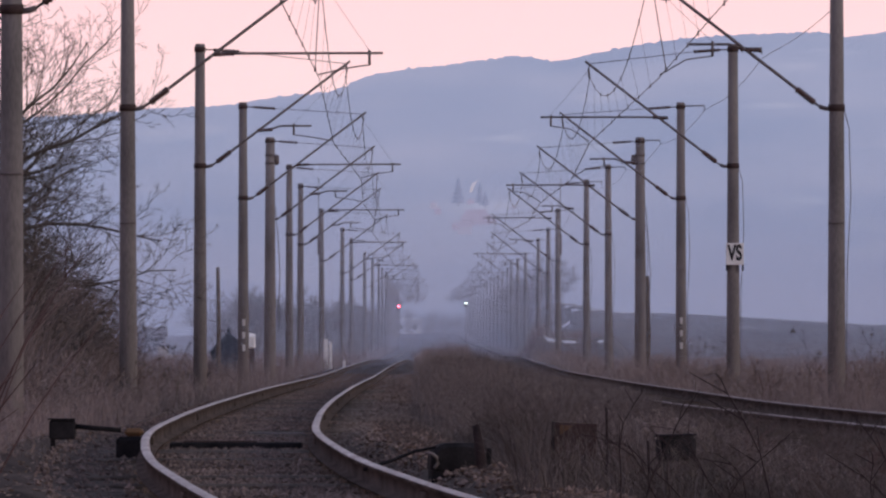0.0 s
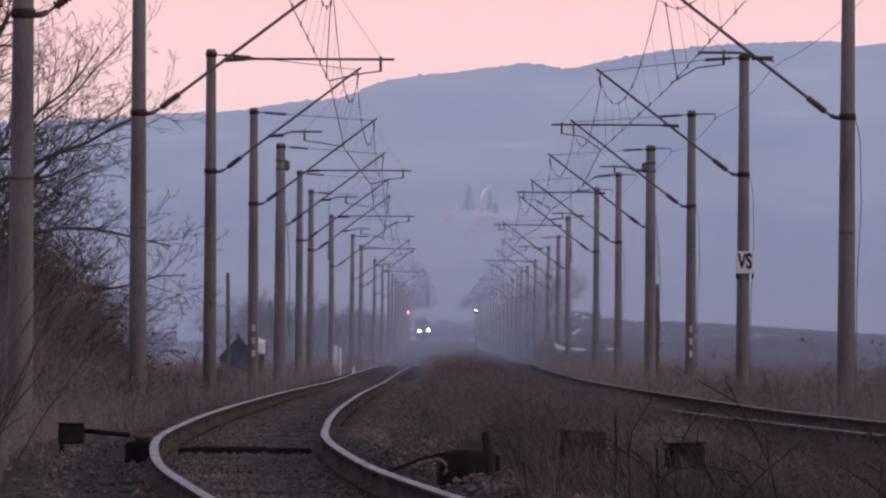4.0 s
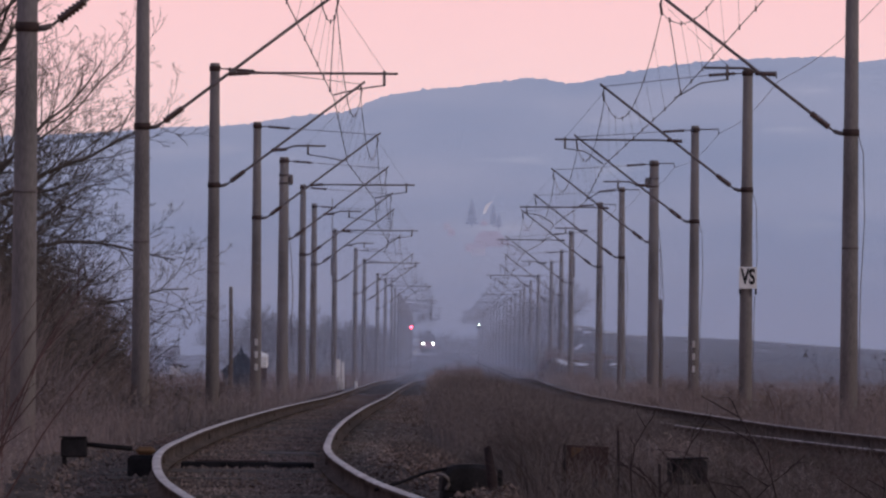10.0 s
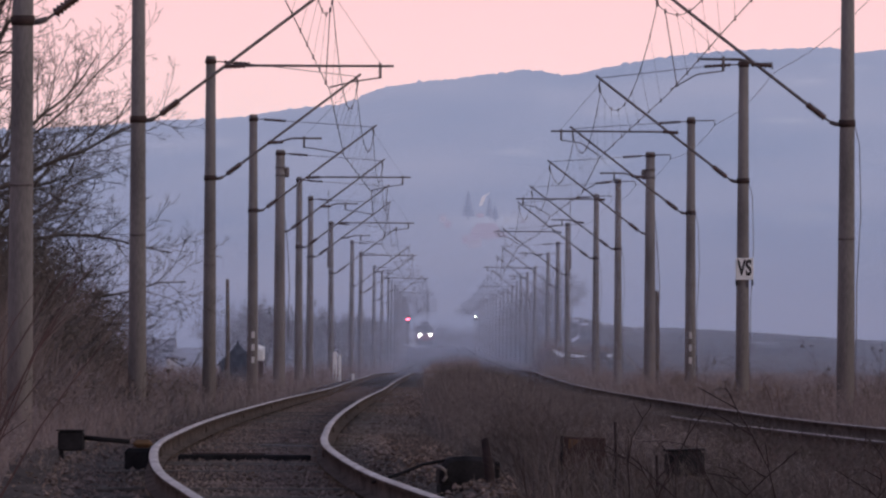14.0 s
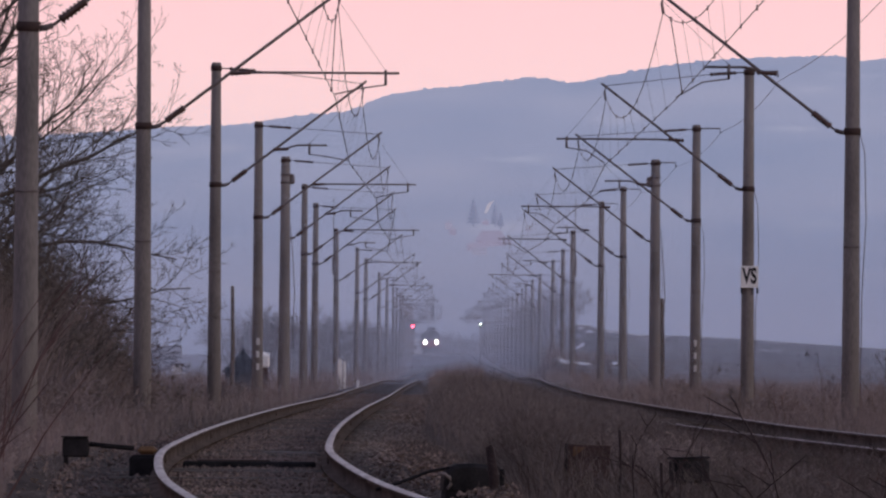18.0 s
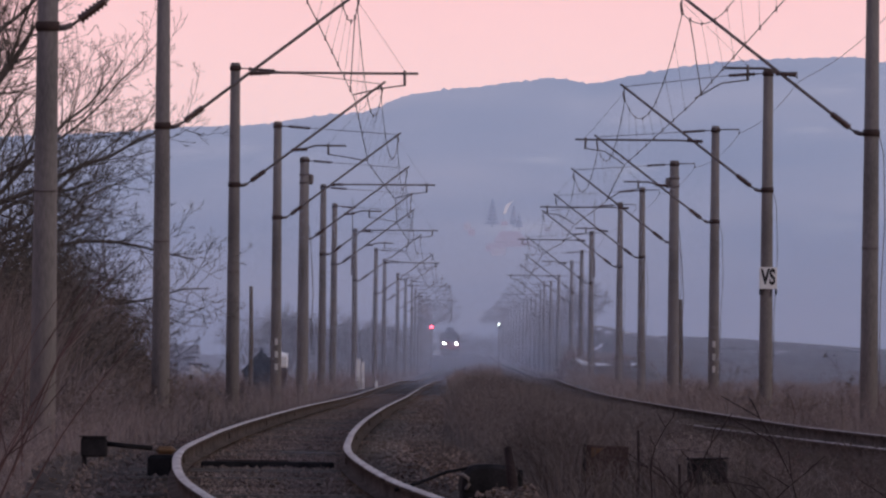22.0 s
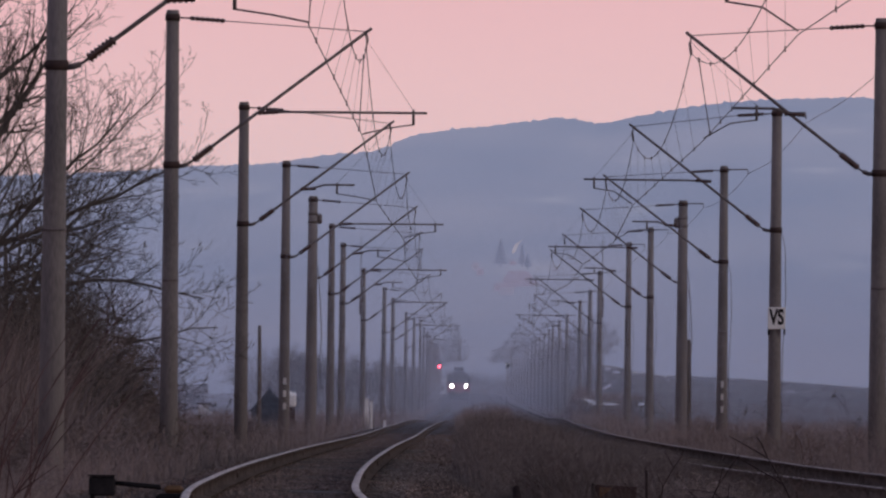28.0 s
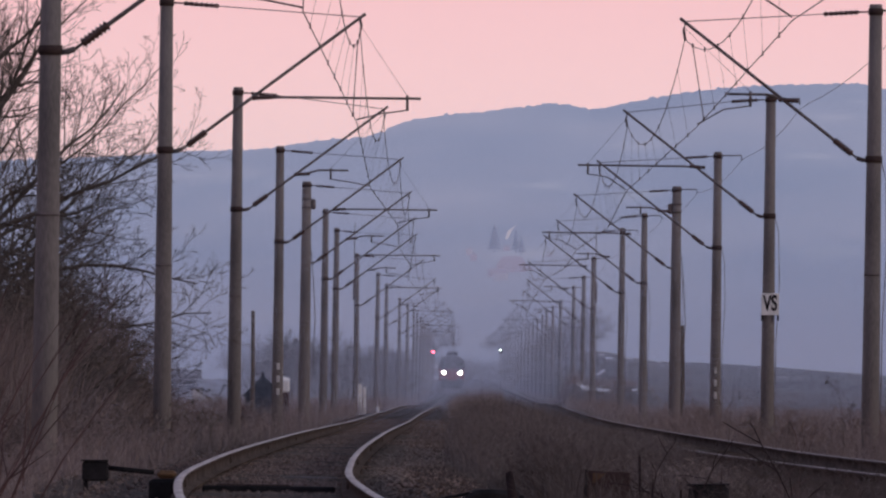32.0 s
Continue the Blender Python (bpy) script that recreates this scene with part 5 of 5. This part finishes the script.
def build_village():
    for u, v, h, w in ((70, 230, 46, 30), (108, 230, 38, 20), (118, 226, 26, 18)):
        y = hill_y(u, v) - 30
        k = y / FOCUS
        t = tagged(empty("conifer", pose(u * k, y, 0.95 + v * k)), "dark pointed conifer with a haze-coloured glow on the slope", "tree", "conifers on the slope")
        bm = bmesh.new()
        for j in range(6):
            z = h * k * (0.05 + 0.15 * j)
            r = w * k * 0.5 * (1 - 0.15 * j)
            tube(bm, [(0, 0, z), (0, 0, z + h * k * 0.26)], [r, 0.05], 9)
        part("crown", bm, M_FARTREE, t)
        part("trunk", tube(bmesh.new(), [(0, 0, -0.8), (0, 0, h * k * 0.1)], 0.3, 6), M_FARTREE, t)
    y = hill_y(98, 262) - 22
    k = y / FOCUS
    pts = [(u * k, y, 0.95 + v * k) for u, v in ((94, 266), (100, 266), (112, 278), (104, 272), (99, 262), (94, 250), (92, 232), (88, 232), (89, 250))]
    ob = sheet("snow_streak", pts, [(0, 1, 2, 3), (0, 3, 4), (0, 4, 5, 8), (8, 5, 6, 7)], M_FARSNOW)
    tagged(ob, "self-lit pale snowy track on the hazy slope", "snow")
    # streaks of snow lying in furrows of the lower slope
    for u, v, w, h in ((275, 41, 22, 3), (288, 36, 10, 4), (330, 44, 16, 3), (378, 36, 14, 4), (166, 45, 8, 3), (176, 50, 9, 5), (450, 52, 30, 2), (560, 40, 40, 2), (520, 64, 24, 2)):
        y = hill_y(u, v) - 20
        k = y / FOCUS
        n = 12
        pts = [(k * (u + w * 0.5 * math.cos(6.283 * i / n) + 0.3 * h * math.sin(5 * i)), y, 0.95 + k * (v + h * 0.5 * math.sin(6.283 * i / n))) for i in range(n)]
        tagged(sheet("snow_streak", pts, [tuple(range(n))], M_FARSNOW), "self-lit streak of old snow on the far slope", "snow", "streaks of far snow")
    rng = np.random.default_rng(21)
    for u, v, w in ((92, 240, 6), (102, 204, 108), (70, 197, 44), (82, 189, 50), (132, 206, 24), (26, 236, 20), (34, 226, 14), (168, 228, 20)):
        y = hill_y(u, v) - 25
        k = y / FOCUS
        ww = max(w * k * 0.5, 2.5)
        ho = tagged(empty("village_house", pose(u * k, y, 0.95 + v * k - 2)), "pale house of a hillside village with a haze-coloured glow", "house", "houses of the village")
        hh, peak = (ww * rng.uniform(0.3, 0.45), 1.7) if w < 100 else (ww * 0.16, 3.0)
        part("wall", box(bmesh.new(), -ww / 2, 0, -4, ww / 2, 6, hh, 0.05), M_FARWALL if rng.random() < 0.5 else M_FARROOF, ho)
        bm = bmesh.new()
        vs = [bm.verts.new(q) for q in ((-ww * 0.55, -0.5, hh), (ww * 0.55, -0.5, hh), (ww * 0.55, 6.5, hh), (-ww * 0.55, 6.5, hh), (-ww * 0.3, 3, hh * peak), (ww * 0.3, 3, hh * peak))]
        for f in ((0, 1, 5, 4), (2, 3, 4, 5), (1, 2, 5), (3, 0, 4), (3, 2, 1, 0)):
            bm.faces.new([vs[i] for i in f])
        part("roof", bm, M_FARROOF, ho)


build_village()


# ---------------------------------------------------------------- evening haze, built as strands
def build_haze_strands():
    """Haze as geometry: banks of very fine strands across the valley, thinner with height."""
    m = bpy.data.materials.new("haze_strands")
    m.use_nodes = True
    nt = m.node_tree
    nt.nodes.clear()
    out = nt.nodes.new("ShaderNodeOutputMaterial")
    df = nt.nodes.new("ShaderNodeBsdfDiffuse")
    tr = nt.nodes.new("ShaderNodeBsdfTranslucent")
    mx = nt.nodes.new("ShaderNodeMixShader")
    # the strands carry the bluish colour of the haze
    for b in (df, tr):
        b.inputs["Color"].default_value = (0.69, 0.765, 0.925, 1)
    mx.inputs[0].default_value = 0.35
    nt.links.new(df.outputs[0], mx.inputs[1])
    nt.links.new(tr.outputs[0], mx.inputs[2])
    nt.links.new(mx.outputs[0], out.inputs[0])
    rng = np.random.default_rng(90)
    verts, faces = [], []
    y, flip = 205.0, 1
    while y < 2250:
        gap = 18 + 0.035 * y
        share = gap * HAZE_LOSS(y)
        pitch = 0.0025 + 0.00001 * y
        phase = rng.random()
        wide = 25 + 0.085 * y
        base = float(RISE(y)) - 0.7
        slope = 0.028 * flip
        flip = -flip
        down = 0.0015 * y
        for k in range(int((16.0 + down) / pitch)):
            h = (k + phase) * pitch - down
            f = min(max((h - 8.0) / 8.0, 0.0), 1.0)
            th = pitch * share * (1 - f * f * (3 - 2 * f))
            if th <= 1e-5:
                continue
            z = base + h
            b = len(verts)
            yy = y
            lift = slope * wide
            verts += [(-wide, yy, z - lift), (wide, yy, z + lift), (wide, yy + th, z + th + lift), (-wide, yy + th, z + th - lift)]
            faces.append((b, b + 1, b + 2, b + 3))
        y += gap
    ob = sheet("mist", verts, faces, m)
    tagged(ob, "fine bluish strands standing in for evening haze over the line and fields", "mist", kind="stuff")


HAZE_LOSS = hermite([(0, 0.0004), (205, 0.0003), (350, 0.00095), (600, 0.00135), (850, 0.0010), (1100, 0.0005), (1600, 0.0004), (2300, 0.0004)])  # share of the view lost in a metre
build_haze_strands()


# ---------------------------------------------------------------- sleepers and ballast
def build_sleepers():
    bm = box(bmesh.new(), -1.25, -0.12, -0.16, 1.25, 0.12, 0.0, 0.015)
    me = bpy.data.meshes.new("sleeper")
    bm.to_mesh(me)
    bm.free()
    me.materials.append(M_SLEEP)
    rng = np.random.default_rng(51)
    for track, centre, lift, y0, n in ((track_a, LEFT, HUMP, 42.0, 260), (track_b, RIGHT, lambda y: 0.0, 84.0, 160)):
        for k in range(n):
            y = y0 + 0.62 * k
            ob = new("sleeper", me)
            ob.parent = track
            turn = -math.degrees(math.atan(float(centre(y + 0.5) - centre(y - 0.5))))
            ob.matrix_basis = pose(float(centre(y)) + rng.normal(0, 0.02), y, float(RISE(y)) + float(lift(y)) - 0.226 + rng.normal(0, 0.016), rng.normal(0, 1), 0, turn + rng.normal(0, 0.6))


build_sleepers()


def build_ballast():
    """Loose stones over the bed of the near track, in one mesh."""
    rng = np.random.default_rng(52)
    n = 80000
    y = 43 + 260 * rng.random(n) ** 1.5
    x = LEFT(y) + np.where(rng.random(n) < 0.5, rng.uniform(-0.7, 0.7, n), rng.uniform(-1.6, 2.5, n))
    z = ground_z(x, y) + rng.uniform(-0.01, 0.03, n)
    r = rng.uniform(0.010, 0.027, n)
    corners = np.array([(1, 0, 0), (-1, 0, 0), (0, 1, 0), (0, -1, 0), (0, 0, 1), (0, 0, -1)], float)
    V = np.stack([x, y, z], -1)[:, None, :] + corners[None] * r[:, None, None] * rng.uniform(0.6, 1.3, (n, 6, 1)) + rng.normal(0, 0.2, (n, 6, 3)) * r[:, None, None]
    tri = np.array([(0, 2, 4), (2, 1, 4), (1, 3, 4), (3, 0, 4), (2, 0, 5), (1, 2, 5), (3, 1, 5), (0, 3, 5)])
    F = (np.arange(n)[:, None, None] * 6 + tri[None]).reshape(-1, 3)
    ob = sheet("ballast", V.reshape(-1, 3).tolist(), F.tolist(), M_BALL)
    tagged(ob, "dirty brown ballast stones scattered over the track bed", "ballast", kind="stuff")


build_ballast()


def build_litter():
    """Fallen leaves and bits of stalk over the bed and the bare strip beside it, in one mesh."""
    rng = np.random.default_rng(54)
    n = 62000
    y = 44 + 140 * rng.random(n) ** 1.2
    x = LEFT(y) + np.where(rng.random(n) < 0.45, rng.uniform(-0.66, 0.66, n), np.where(rng.random(n) < 0.78, rng.uniform(0.9, 2.6, n), rng.uniform(-4.6, -0.9, n)))
    z = ground_z(x, y) + rng.uniform(0.0, 0.035, n)
    a, r, tip = rng.uniform(0, 2 * np.pi, n), rng.uniform(0.012, 0.034, n), rng.uniform(-0.6, 0.8, n)
    u = np.stack([np.cos(a), np.sin(a), 0.25 * tip], -1) * r[:, None]
    w = np.stack([-np.sin(a) * 0.55, np.cos(a) * 0.55, tip], -1) * r[:, None] * 0.6
    c = np.stack([x, y, z], -1)
    V = np.stack([c - u, c + w, c + u, c - w * 0.6], 1)
    F = np.arange(n * 4).reshape(n, 4)
    ob = sheet("leaf_litter", V.reshape(-1, 3).tolist(), F.tolist(), M_LEAF)
    tagged(ob, "brown fallen leaves lying over the track bed", "leaves", kind="stuff")


build_litter()


def place_far_weeds(rng, n):
    y = 330 + 620 * rng.random(n) ** 1.5
    pick = rng.random(n)
    left, right = LEFT(y), RIGHT(y)
    x = np.where(pick < 0.3, left - 1.9 - 9 * rng.random(n), np.where(pick < 0.6, left + 1.6 + (right - left - 3.2) * rng.random(n), right + 1.9 + 12 * rng.random(n)))
    return x, y, (0.6 + 0.5 * np.abs(np.sin(x * 0.9 + y * 0.05)) + 0.4 * rng.random(n) ** 4) * (1 - 0.85 * smooth_step(8, 10.5, x) * smooth_step(400, 480, y))


blades("dry_weeds", 42000, place_far_weeds, 0.35, 0.85, 0.006, 0.3, M_WEEDRED, "dead weeds along the far part of the line", 16)


def motions():
    walk(loco, train_rows())


motions()
